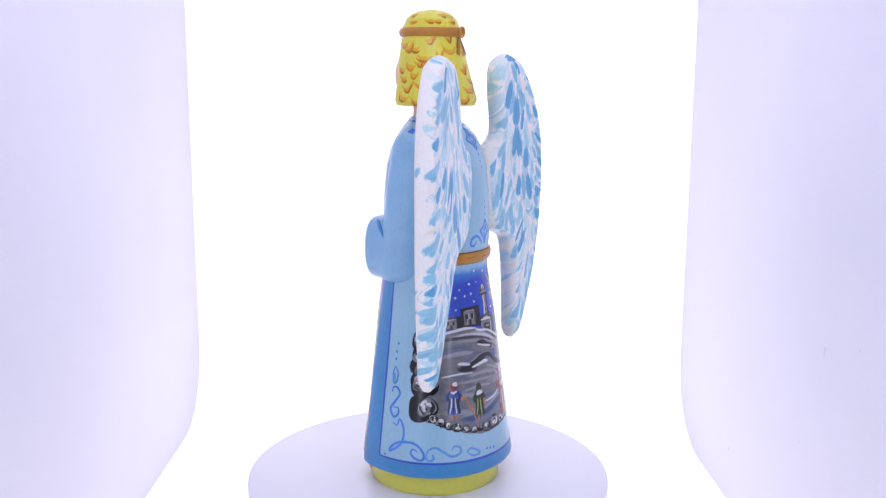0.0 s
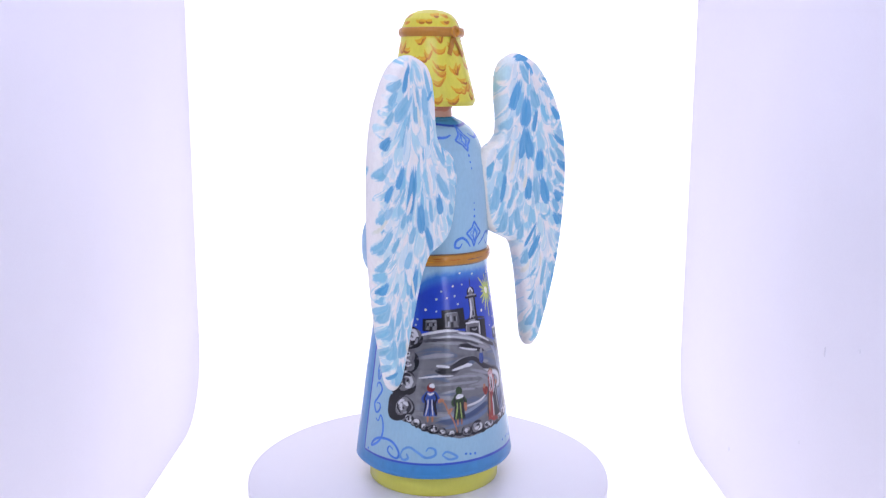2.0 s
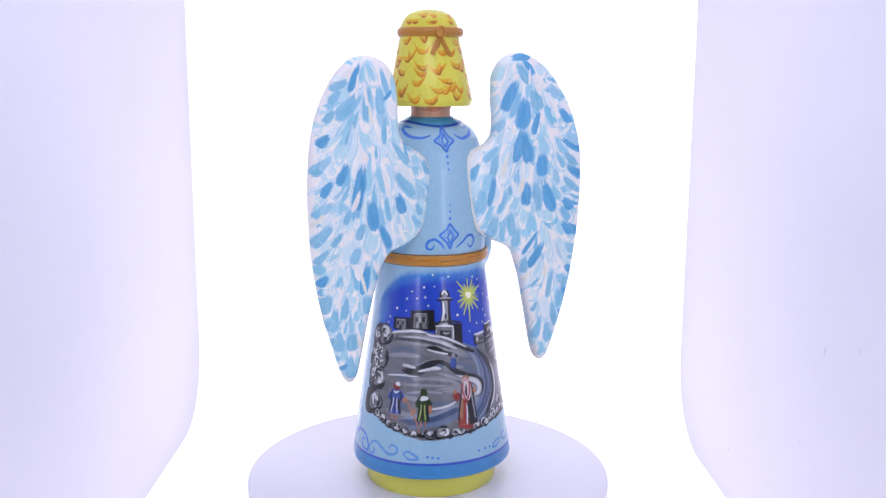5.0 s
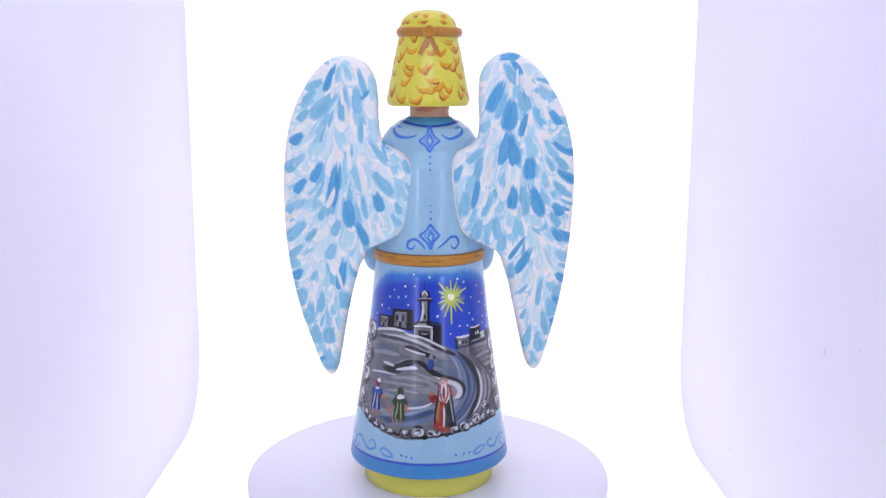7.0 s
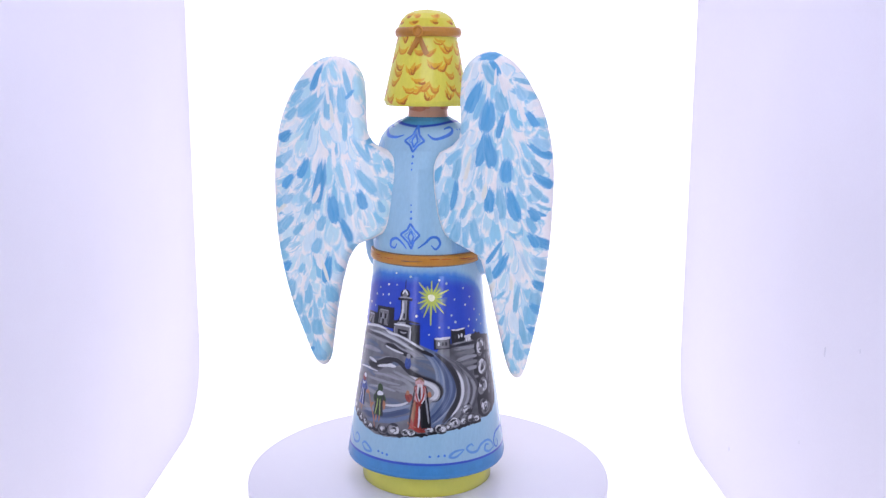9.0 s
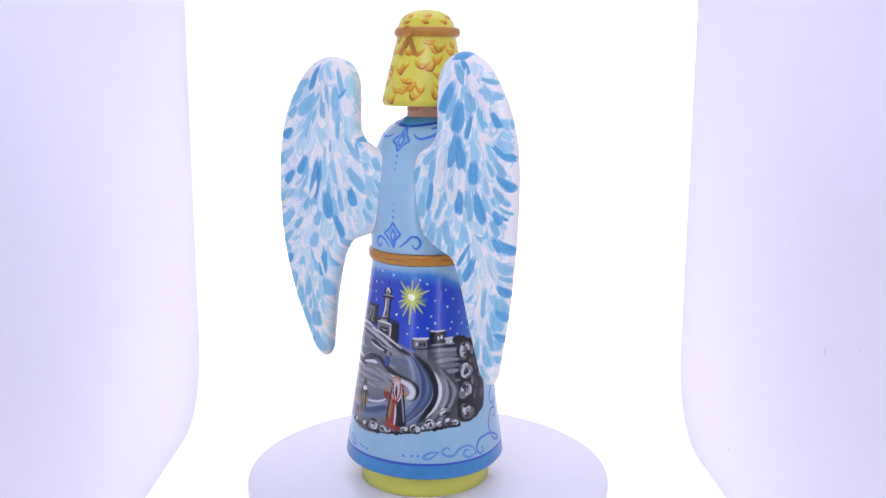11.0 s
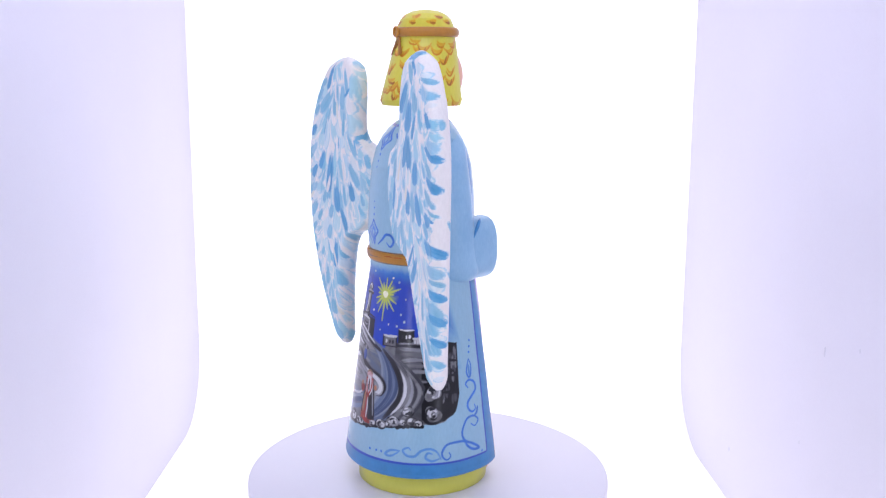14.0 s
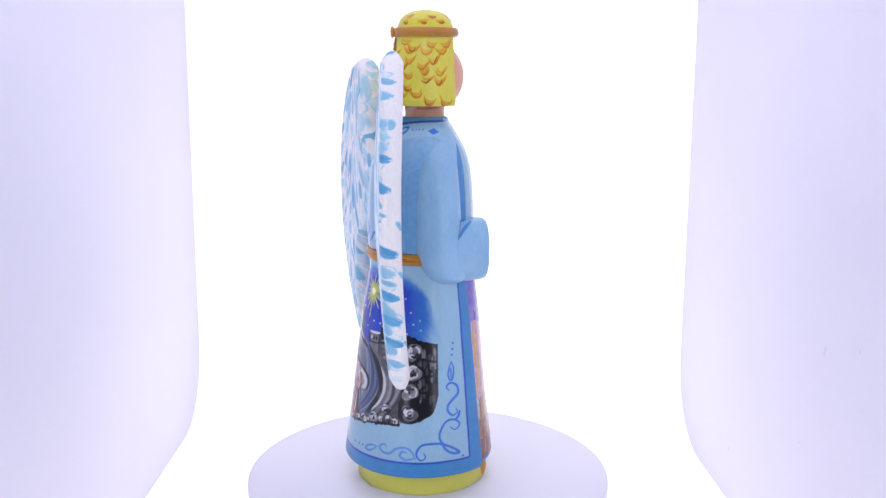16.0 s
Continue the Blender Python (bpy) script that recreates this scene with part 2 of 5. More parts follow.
def carve_sleeves(c):
    turn = [math.tau * k / 40 for k in range(40)]
    for s in (-1, 1):
        # upper arm: height, centre across and deep, half width and half depth
        arm = smooth_path([(193, 8, 0.5, 3.6), (190, 12.5, 1.0, 6.8), (184, 16.5, 1.0, 9.8), (173, 19.8, -0.6, 11.6), (158, 22.2, -0.4, 12.2), (140, 24.0, 0.0, 12.6), (126, 24.7, 1.2, 12.8), (117, 24.2, 3.8, 11.8), (113, 23.2, 5.0, 8.8), (111.3, 22.4, 6.0, 3.8)], 6)
        c.grid([[Vector((s * (p[1] + 0.86 * p[3] * math.cos(a)), p[2] + p[3] * math.sin(a), p[0])) / 1000 for a in turn] for p in arm], SLEEVE, True, True)
        # forearm and cuff: depth, centre across and up, half height
        reach = 1.17 if s > 0 else 1.03
        cuff = smooth_path([(-1, 23.6, 124, 9), (4, 23.4, 126.6, 13), (10, 21.4, 127.8, 15.4), (16, 18.8, 128.2, 16.4), (20.5, 16.8, 128.2, 16.4), (22.8, 15.8, 128.2, 15.4), (23.6, 15.4, 128.2, 12.5)], 6)
        c.grid([[Vector((s * (p[1] + 0.74 * p[3] * abs(math.cos(a)) ** 0.8 * (1 if math.cos(a) > 0 else -1)), p[0] * reach, p[2] + p[3] * abs(math.sin(a)) ** 0.8 * (1 if math.sin(a) > 0 else -1))) / 1000 for a in turn] for p in cuff], SLEEVE, True, True)


# the wings: height, outer and inner edge, in millimetres
WING_LEFT = [(64, -50.5, -50.5), (64.3, -51.8, -49.4), (65.1, -52.8, -48.5), (66.7, -54.1, -47.4), (69.4, -55.4, -46.5), (73.7, -57, -45.6), (83.1, -59.9, -43.9), (97.1, -64.4, -41.4), (111.1, -67.6, -38.3), (123.1, -69.7, -34.8), (129, -70.5, -31.5), (132, -70.8, -28.5), (135, -71.1, -20.6), (138, -71.3, -15.4), (141, -71.5, -12.9), (144, -71.6, -11.2), (150, -71.9, -9.4), (160, -72, -7.8), (167, -71.9, -7.2), (173, -71.6, -8.1), (177, -71.3, -10.1), (180.2, -71, -13.7), (183.8, -70.5, -20.9), (187.4, -70, -23.4), (191, -69.3, -24.5), (198, -67.6, -25), (206, -64.5, -25), (215.1, -59.5, -26), (219.2, -56.4, -27.6), (222.3, -53.6, -29.5), (224.4, -51.2, -31.7), (225.9, -48.8, -34.4), (226.9, -46.1, -36.9), (227.4, -43.5, -38.8), (227.6, -40.7, -40.7)]
WING_RIGHT = [(66.1, 55.4, 55.4), (66.4, 56.6, 53.9), (67.2, 57.5, 52.8), (69, 58.5, 51.5), (71.8, 59.5, 50.3), (76.4, 60.7, 49), (86.1, 63.1, 46.8), (100.1, 66.3, 43.8), (114.1, 68.8, 40.7), (126.1, 70.3, 36.9), (127, 70.4, 36.5), (130, 70.8, 34.3), (133, 71.1, 27.7), (136, 71.5, 21.1), (139, 71.7, 17.4), (142, 72, 15.6), (150, 72.5, 13), (160, 72.9, 11.3), (167, 73, 10.8), (173, 72.9, 11), (177, 72.6, 12.2), (180.2, 72.3, 14.3), (183.8, 71.8, 21.1), (187.4, 71.1, 24.3), (191, 70.3, 25.1), (198, 68.3, 25.3), (206, 65, 24.6), (217.4, 58, 25.2), (221.5, 54.5, 26.8), (224.6, 51.3, 28.9), (226.7, 48.2, 31), (228.2, 45.3, 33.3), (229.2, 42.8, 35.5), (229.7, 40.9, 37.2), (229.9, 39.1, 39.1)]


def wing_back(x, z):
    """How far back the outer face of a wing lies, in millimetres."""
    k = min(max((abs(x) - 10) / 55, 0.0), 1.2)
    sweep = 9.0 if x < 0 else 5.5
    return -30.6 - sweep * k ** 0.8 + 5.6 * ((z - 158) / 90) ** 2


# ---- painting: strokes laid wet over one another on the carved surfaces ----
rng = np.random.default_rng(11)


class Paint:
    """What a brush is loaded with; as a coat on a carved piece it is plain lacquer."""

    def __init__(self, name, colour, vary=0.2, second=None, kind="solid", ground=None, drag=4.0, edge=4.0, soft=0.8, tints=()):
        self.name, self.colour, self.vary, self.second, self.kind = name, colour, vary, second, kind
        self.ground, self.drag, self.edge, self.soft, self.tints = ground, drag, edge, soft, tints
        self.coat = None

    def material(self):
        if self.coat is None:
            self.coat = lacquer(self.name, self.colour, self.vary, second=self.second)
            MATS.append(self.coat)
        return self.coat


def paint_mat(name, colour, vary=0.25, second=None):
    return Paint(name, colour, vary, second)


def brushed(name, colour, ground, drag=2.6, edge=3.4, soft=0.45):
    return Paint(name, colour, kind="brushed", ground=ground, drag=drag, edge=edge, soft=soft)


def plume(name, tints):
    return Paint(name, tints[0], kind="plume", tints=tints)


def faded_sky(name):
    return Paint(name, (0.018, 0.060, 0.47), kind="sky")


def halo(name, colour):
    return Paint(name, colour, kind="halo")


def ease(low, high, x):
    k = np.clip((x - low) / (high - low), 0, 1)
    return k * k * (3 - 2 * k)


def spread(cells, u, v):
    """Smooth chance values between 0 and 1 over a unit square of so many cells."""
    a, b = cells
    table = rng.random((a + 2, b + 2))
    x, y = np.clip(u, 0, 1) * a, np.clip(v, 0, 1) * b
    i, j = x.astype(int), y.astype(int)
    fx, fy = ease(0, 1, x - i), ease(0, 1, y - j)
    return (table[i, j] * (1 - fx) + table[i + 1, j] * fx) * (1 - fy) + (table[i, j + 1] * (1 - fx) + table[i + 1, j + 1] * fx) * fy


def blend(a, b, k):
    return np.asarray(a) * (1 - k[..., None]) + np.asarray(b) * k[..., None]


class Canvas:
    """The painted skin of one carved form, with coordinates across and up."""

    def __init__(self, left, right, low, high, columns, rows, ground, second, round_=False):
        self.left, self.right, self.low, self.high, self.round = left, right, low, high, round_
        self.columns, self.rows = columns, rows
        v, u = np.meshgrid(np.linspace(0, 1, rows), np.linspace(0, 1, columns), indexing="ij")
        wash = 0.6 * spread((rows // 50, columns // 40), v, u) + 0.4 * spread((rows // 10, columns // 4), v, u)
        self.skin = blend(ground, second, wash).reshape(-1, 3)
        self.cover = np.zeros(len(self.skin))
        self.loaded = np.zeros_like(self.skin)
        self.queue = []

    def grid(self, rows, paint, closed=False, caps=False):
        places = np.array([[tuple(p) for p in row] for row in rows])
        self.queue.append((float(places[:, :, 2].mean()), len(self.queue), places, paint, closed))

    def dry(self):
        """Lays the strokes down, lowest first."""
        for _, _, places, paint, closed in sorted(self.queue, key=lambda q: q[:2]):
            self.stroke(places, paint, closed)
        self.queue = []

    def stroke(self, places, paint, closed):
        if closed:
            places = np.concatenate([places, places[:, :1]], axis=1)
        x = (places[:, :, 0] - self.left) / (self.right - self.left) * (self.columns if self.round else self.columns - 1)
        y = (places[:, :, 1] - self.low) / (self.high - self.low) * (self.rows - 1)
        n, m = x.shape
        long = np.hypot(np.diff(x, axis=0), np.diff(y, axis=0)).sum(axis=0).max()
        wide = np.hypot(np.diff(x, axis=1), np.diff(y, axis=1)).sum(axis=1).max()
        a, b = int(long * 1.7) + 4, int(wide * 1.7) + 4
        v, u = np.meshgrid(np.linspace(0, 1, b), np.linspace(0, 1, a))
        i, j = np.minimum((u * (n - 1)).astype(int), n - 2), np.minimum((v * (m - 1)).astype(int), m - 2)
        fu, fv = u * (n - 1) - i, v * (m - 1) - j
        px, py = [(q[i, j] * (1 - fu) + q[i + 1, j] * fu) * (1 - fv) + (q[i, j + 1] * (1 - fu) + q[i + 1, j + 1] * fu) * fv for q in (x, y)]
        if closed:
            inset = (1 - u) * long
        else:
            inset = np.minimum(np.minimum(v, 1 - v) * wide, np.minimum(u, 1 - u) * long)
        colour, cover = self.mixed(paint, u, v, closed)
        cover = cover * np.clip(0.45 + 0.5 * inset, 0, 1)
        column, line = np.rint(px).astype(int), np.rint(py).astype(int)
        if self.round:
            column %= self.columns
        inside = (line >= 0) & (line < self.rows) & (column >= 0) & (column < self.columns)
        at, cover, colour = (line * self.columns + column)[inside], cover[inside], colour[inside]
        order = np.argsort(cover, kind="stable")
        self.cover[at[order]] = cover[order]
        self.loaded[at[order]] = colour[order]
        at = np.unique(at)
        k = self.cover[at][:, None]
        self.skin[at] = self.skin[at] * (1 - k) + self.loaded[at] * k

    def mixed(self, paint, u, v, closed):
        """Colour and cover of one stroke, along and across it."""
        colour = np.array(paint.colour)
        chance = rng.random()
        hairs = spread((3, 11), u, v)
        if paint.kind == "solid":
            second = np.array(paint.second or tone(paint.colour, 1 + paint.vary))
            first = colour * (1 - paint.vary)
            k = 0.35 * chance + 0.65 * spread((max(3, u.shape[0] // 14), max(3, u.shape[1] // 14)), u, v)
            return blend(first, second, k), np.ones_like(u)
        side = 0.5 - np.abs(v - 0.5)
        if paint.kind == "brushed":
            ground = np.array(paint.ground)
            inside = (1 - u) * 4.0 if closed else np.minimum(np.minimum(side * paint.edge, u * paint.drag), (1 - u) * 9.0)
            rough = inside + (hairs - 0.5) * 0.9
            own = blend(colour * (0.88 + 0.14 * chance), 0.6 * colour + 0.4 * ground, hairs * 0.8)
            return blend(ground, own, ease(0.1, 0.95, rough)), ease(0.05, paint.soft, rough)
        if paint.kind == "plume":
            k = chance * (len(paint.tints) - 1.001)
            t = int(k)
            tint = np.array(paint.tints[t]) * (1 - k + t) + np.array(paint.tints[t + 1]) * (k - t)
            inside = np.minimum(side * 3.0, (1 - u) * 3.0)
            lop = (v - 0.5) * (1.6 * rng.random() - 0.8)
            heart = inside + lop + (spread((2, 2), u, v) - 0.5) * 1.2 + (hairs - 0.5) * 0.8
            paint_ = blend((0.86, 0.84, 0.80), tint, ease(0.10, 0.85, heart))
            lip = inside + (v - 0.5) * rng.choice((-0.5, 0.5))
            paint_ = blend((0.42, 0.66, 0.76), paint_, ease(0.0, 0.30, lip + (hairs - 0.5) * 0.2))
            cover = np.minimum(inside * 3.0, u * 2.4) + (hairs - 0.5) * 0.5
            return paint_, ease(0.08, 0.55, cover)
        if paint.kind == "sky":
            wipe = spread((9, 3), u, v) - 0.5 + 0.25 * (spread((60, 30), u, v) - 0.5)
            inside = np.minimum(np.minimum(u * 7.0, (1 - u) * 4.6), (1 - v) * 4.6) + wipe * 0.28
            blue = blend((0.16, 0.38, 0.62), (0.045, 0.19, 0.56), ease(0.0, 0.5, inside))
            blue = blend(blue, colour * (1 + 0.2 * wipe[..., None]), ease(0.35, 1.0, inside))
            return blue, ease(0.0, 0.5, inside)
        rays = spread((2, 26), u, v) - 0.5
        return np.broadcast_to(colour, u.shape + (3,)), 0.9 * ease(0.1, 0.9, 1 - u + 0.6 * rays)


def skin_coat(name, rough, relief, coat):
    """Lacquer over the painted skin of a form."""
    n = Nodes(name)
    skin = n.add("ShaderNodeAttribute", attribute_name="skin").outputs["Color"]
    streak = n.noise(900, 2, (1, 1, 0.35))
    shade = n.ramp(streak, [(0.3, (0.93, 0.93, 0.93)), (0.7, (1.0, 1.0, 1.0))])
    thick = n.mix(0.25, skin, n.ramp(streak, [(0.3, (0, 0, 0)), (0.7, (1, 1, 1))]))
    n.bump(thick, relief)
    mat = n.done(n.mix(1.0, skin, shade, "MULTIPLY"), rough, coat, 0.12)
    MATS.append(mat)
    return mat


ROBE_SKIN = skin_coat("painted_robe_lacquer", 0.38, 0.08, 0.75)
WING_SKIN = skin_coat("painted_wing_lacquer", 0.42, 0.40, 0.45)
HAIR_SKIN = skin_coat("painted_hair_lacquer", 0.38, 0.10, 0.5)
SKYWASH = faded_sky("night_blue_paint")
GLOW = halo("star_glow_paint", (0.30, 0.42, 0.08))
GLOW_BRIGHT = halo("star_heart_paint", (0.50, 0.58, 0.06))
PLUME = plume("feather_white_and_blue", [(0.64, 0.77, 0.78), (0.44, 0.69, 0.75), (0.32, 0.61, 0.73), (0.22, 0.53, 0.69), (0.52, 0.73, 0.76), (0.17, 0.46, 0.66)])
PLUME_PALE = plume("feather_white", [(0.80, 0.81, 0.79), (0.60, 0.75, 0.79), (0.72, 0.79, 0.80), (0.48, 0.70, 0.78)])
# blues that darken in steps, for shade painted behind the sleeves
ROBE_SHADE = [paint_mat("robe_shade_blue", tuple(a + (b - a) * (k + 1) / 7 for a, b in zip((0.27, 0.49, 0.68), (0.15, 0.37, 0.62))), 0.12) for k in range(7)]
LINE = paint_mat("ink_blue_paint", (0.03, 0.075, 0.44), 0.2)
SCROLL = paint_mat("scroll_blue_paint", (0.05, 0.18, 0.60), 0.25)
SCROLL_PALE = paint_mat("scroll_pale_blue_paint", (0.11, 0.29, 0.62), 0.2)
HILL = paint_mat("grey_hill_paint", (0.135, 0.138, 0.155), 0.25, second=(0.22, 0.225, 0.25))
HILL_DARK = paint_mat("dark_hill_paint", (0.075, 0.075, 0.085), 0.4)
SOOT = paint_mat("soot_black_paint", (0.008, 0.008, 0.011), 0.3)
STONE_DARK = paint_mat("stone_grey_paint", (0.10, 0.10, 0.11), 0.4, second=(0.24, 0.24, 0.26))
SNOW = paint_mat("stroke_white_paint", (0.62, 0.63, 0.66), 0.25)
MIST = paint_mat("mist_grey_paint", (0.24, 0.245, 0.27), 0.2)
BRICK = paint_mat("town_grey_paint", (0.15, 0.15, 0.165), 0.3)
SPARK = paint_mat("star_white_paint", (0.85, 0.86, 0.62), 0.1)
CLOAK = paint_mat("cloak_blue_paint", (0.03, 0.06, 0.30), 0.4, second=(0.07, 0.13, 0.42))
LEAF = paint_mat("coat_green_paint", (0.012, 0.04, 0.012), 0.4, second=(0.05, 0.09, 0.03))
MAROON = paint_mat("cloak_red_paint", (0.20, 0.018, 0.016), 0.4, second=(0.38, 0.06, 0.04))
TAN = paint_mat("warm_tan_paint", (0.38, 0.165, 0.09), 0.3)
ROSE = paint_mat("shawl_rose_paint", (0.50, 0.20, 0.20), 0.3, second=(0.70, 0.50, 0.50))
CURL = paint_mat("curl_orange_paint", (0.66, 0.23, 0.015), 0.25, second=(0.74, 0.36, 0.02))
CURL_DARK = paint_mat("curl_brown_paint", (0.40, 0.10, 0.012), 0.3)
CURLDABS = [brushed("curl_stroke", c_, (0.68, 0.44, 0.03), 5.0, 4.0, 0.7) for c_ in ((0.70, 0.38, 0.02), (0.60, 0.19, 0.010), (0.34, 0.075, 0.008))]
VIOLET = paint_mat("violet_paint", (0.16, 0.10, 0.50), 0.3)
EARTH = paint_mat("earth_brown_paint", (0.20, 0.11, 0.06), 0.4, second=(0.34, 0.20, 0.11))
GROUND = (0.78, 0.80, 0.79)
SKYDAB = brushed("feather_sky_blue", (0.19, 0.49, 0.67), (0.55, 0.71, 0.78), 4.0, 4.5, 0.8)
DEEPDAB = brushed("feather_deep_blue", (0.07, 0.33, 0.60), (0.31, 0.56, 0.73), 4.0, 4.5, 0.8)
FAINTDAB = brushed("feather_faint_blue", (0.40, 0.64, 0.75), GROUND, 2.6, 4.0)
SOFTDAB = brushed("feather_soft_blue", (0.30, 0.57, 0.73), (0.56, 0.72, 0.79), 4.0, 4.5, 0.8)
CYANDAB = brushed("feather_pale_cyan", (0.42, 0.68, 0.74), GROUND, 3.0, 5.0)
WHITEDAB = brushed("feather_white", (0.87, 0.84, 0.80), (0.68, 0.77, 0.80), 4.0, 4.5, 0.8)
CREAMDAB = brushed("feather_cream", (0.76, 0.77, 0.66), GROUND, 3.0, 5.0)
GREYDABS = [brushed("hill_stroke", c_, g_, 3.0, 2.6, 1.0) for c_, g_ in (((0.27, 0.275, 0.30), (0.19, 0.192, 0.21)), ((0.045, 0.046, 0.056), (0.09, 0.092, 0.105)), ((0.10, 0.135, 0.21), (0.13, 0.145, 0.18)),
            ((0.55, 0.56, 0.60), (0.30, 0.305, 0.33)), ((0.17, 0.172, 0.19), (0.14, 0.142, 0.16)))]
RIVER_WASH = brushed("slate_river_paint", (0.10, 0.14, 0.235), (0.12, 0.155, 0.24), 8.0, 4.0, 0.8)
RIVERDAB = brushed("river_stroke", (0.13, 0.18, 0.29), (0.10, 0.14, 0.23), 5.0, 2.6, 1.0)
DEEPRIVER = brushed("river_deep_stroke", (0.045, 0.07, 0.15), (0.08, 0.11, 0.20), 5.0, 2.6, 1.0)
PALERIVER = brushed("river_pale_stroke", (0.26, 0.30, 0.38), (0.14, 0.18, 0.27), 5.0, 2.6, 1.0)
INKDAB = brushed("soot_stroke", (0.012, 0.012, 0.016), (0.05, 0.05, 0.06), 6.0, 3.6, 0.8)
SNOWDAB = brushed("snow_stroke", (0.66, 0.67, 0.70), (0.34, 0.345, 0.37), 6.0, 3.4, 0.9)
MISTDAB = brushed("mist_stroke", (0.30, 0.305, 0.34), (0.17, 0.172, 0.19), 4.0, 2.8, 1.0)
SHINEDAB = brushed("star_ray_stroke", (0.55, 0.62, 0.10), (0.30, 0.40, 0.12), 30.0, 5.0, 0.5)
NECKDAB = brushed("neck_stroke", (0.66, 0.24, 0.12), (0.72, 0.40, 0.26), 3.0, 5.0, 0.8)
REDDAB = brushed("red_fold_stroke", (0.36, 0.035, 0.025), (0.22, 0.03, 0.025), 6.0, 4.0, 0.7)
RAYDAB = brushed("green_fold_stroke", (0.34, 0.44, 0.14), (0.10, 0.16, 0.05), 6.0, 4.0, 0.7)
LEAF_BRIGHT = paint_mat("robe_green_paint", (0.06, 0.24, 0.10), 0.4, second=(0.12, 0.36, 0.16))
RIDGE = paint_mat("ridge_white_paint", (0.84, 0.83, 0.77), 0.06)
BORDER = paint_mat("border_blue_paint", (0.055, 0.25, 0.53), 0.10)
COLLAR = paint_mat("collar_blue_paint", (0.10, 0.38, 0.58), 0.10)
DOT = paint_mat("dot_pale_green_paint", (0.42, 0.56, 0.48), 0.3)


def on_robe(phi, z, lift=0.0):
    """A place on the robe's canvas; lift tells only which stroke lies over which."""
    return Vector((phi, z, lift))


def on_hair(phi, z, lift=0.0):
    return Vector((phi, z, lift))


def mm_per_degree(form, phi, z):
    form = robe if form is on_robe else hair if form is on_hair else form
    return max(0.2, (form(phi + 0.5, z) - form(phi - 0.5, z)).length * 1000)


def flat(form, phi, z):
    return 1.0


def ribbon(c, form, points, width, mat, lift=0.3, steps=6, metric=mm_per_degree, blunt=False, across=4):
    """A brush line along points on a form; width in millimetres, one or (start, middle, end)."""
    path = smooth_path(points, steps)
    ws = width if isinstance(width, tuple) else (width * 0.55, width, width * 0.55)
    rows = []
    n = len(path)
    for i, p in enumerate(path):
        k = metric(form, p.x, p.y)
        t = path[min(i + 1, n - 1)] - path[max(i - 1, 0)]
        t = Vector((t.x * k, t.y))
        t = t.normalized() if t.length > 1e-6 else Vector((1, 0))
        s = i / max(1, n - 1)
        w = ws[0] + (ws[1] - ws[0]) * s * 2 if s < 0.5 else ws[1] + (ws[2] - ws[1]) * (s * 2 - 1)
        if form in (on_robe, on_hair):
            w += 0.22
        if not blunt:
            w *= min(1.0, 0.35 + 3.5 * min(s, 1 - s))
        row = []
        for j in range(across + 1):
            o = (j / across - 0.5) * w
            dome = 0.05 * (1 - (2 * j / across - 1) ** 2)
            row.append(form(p.x - t.y * o / k, p.y + t.x * o, lift - 0.03 + dome))
        rows.append(row)
    c.grid(rows, mat)


def blob(c, form, at, rx, rz, mat, lift=0.3, wobble=0.15, tilt=0.0, metric=mm_per_degree, n=20):
    k = metric(form, *at)
    seed = random.random() * 9
    rows = []
    for r in (0.02, 0.4, 0.75, 1.0):
        row = []
        for j in range(n):
            a = math.tau * j / n
            q = r * (1 + wobble * r * (math.sin(2 * a + seed) * 0.6 + math.sin(3 * a + 2.3 * seed) * 0.5))
            u, v = q * rx * math.cos(a), q * rz * math.sin(a)
            ct, st = math.cos(radians(tilt)), math.sin(radians(tilt))
            row.append(form(at[0] + (u * ct - v * st) / k, at[1] + u * st + v * ct, lift + 0.1 * (1 - r * r) - 0.04))
        rows.append(row)
    c.grid(rows, mat, True)


def quad(c, form, corners, mat, lift=0.3, n=8):
    """A four-cornered patch: top left, top right, bottom right, bottom left."""
    a, b, d, e = [Vector(p) for p in corners]
    c.grid([[form(*(a.lerp(b, i / n).lerp(e.lerp(d, i / n), j / n)), lift) for i in range(n + 1)] for j in range(n + 1)], mat)


def along(curve, x):
    for a, b in zip(curve, curve[1:]):
        if a[0] <= x <= b[0]:
            return a[1] + (b[1] - a[1]) * (x - a[0]) / max(1e-6, b[0] - a[0])
    return curve[0][1] if x < curve[0][0] else curve[-1][1]


def field(c, form, low, high, mat, lift=0.2, first=None, last=None, ragged=0.0):
    """The painted ground between two curves that run round the form."""
    first = max(low[0][0], high[0][0]) if first is None else first
    last = min(low[-1][0], high[-1][0]) if last is None else last
    low, high = smooth_path(low, 5), smooth_path(high, 5)
    n = max(2, int((last - first) / 1.5))
    rows = []
    for i in range(n + 1):
        p = first + (last - first) * i / n
        a, b = along(low, p), along(high, p)
        a += ragged * noise.noise((p * 0.31, 3.7, 0))
        b += ragged * noise.noise((p * 0.37, 9.1, 0))
        rows.append([form(p, a + (b - a) * j / 32, lift) for j in range(33)])
    c.grid(rows, mat)


def paint_night(c):
    high = [(-84, 84), (-80, 99), (-70, 110), (-52, 118), (-20, 122.5), (2, 123.0), (24, 123.0), (48, 121.5), (70, 117), (86, 108), (96, 95), (101, 82)]
    low = [(-84, 70), (-30, 76), (20, 72), (101, 68)]
    field(c, on_robe, low, high, SKYWASH, 0.14, ragged=0.4)


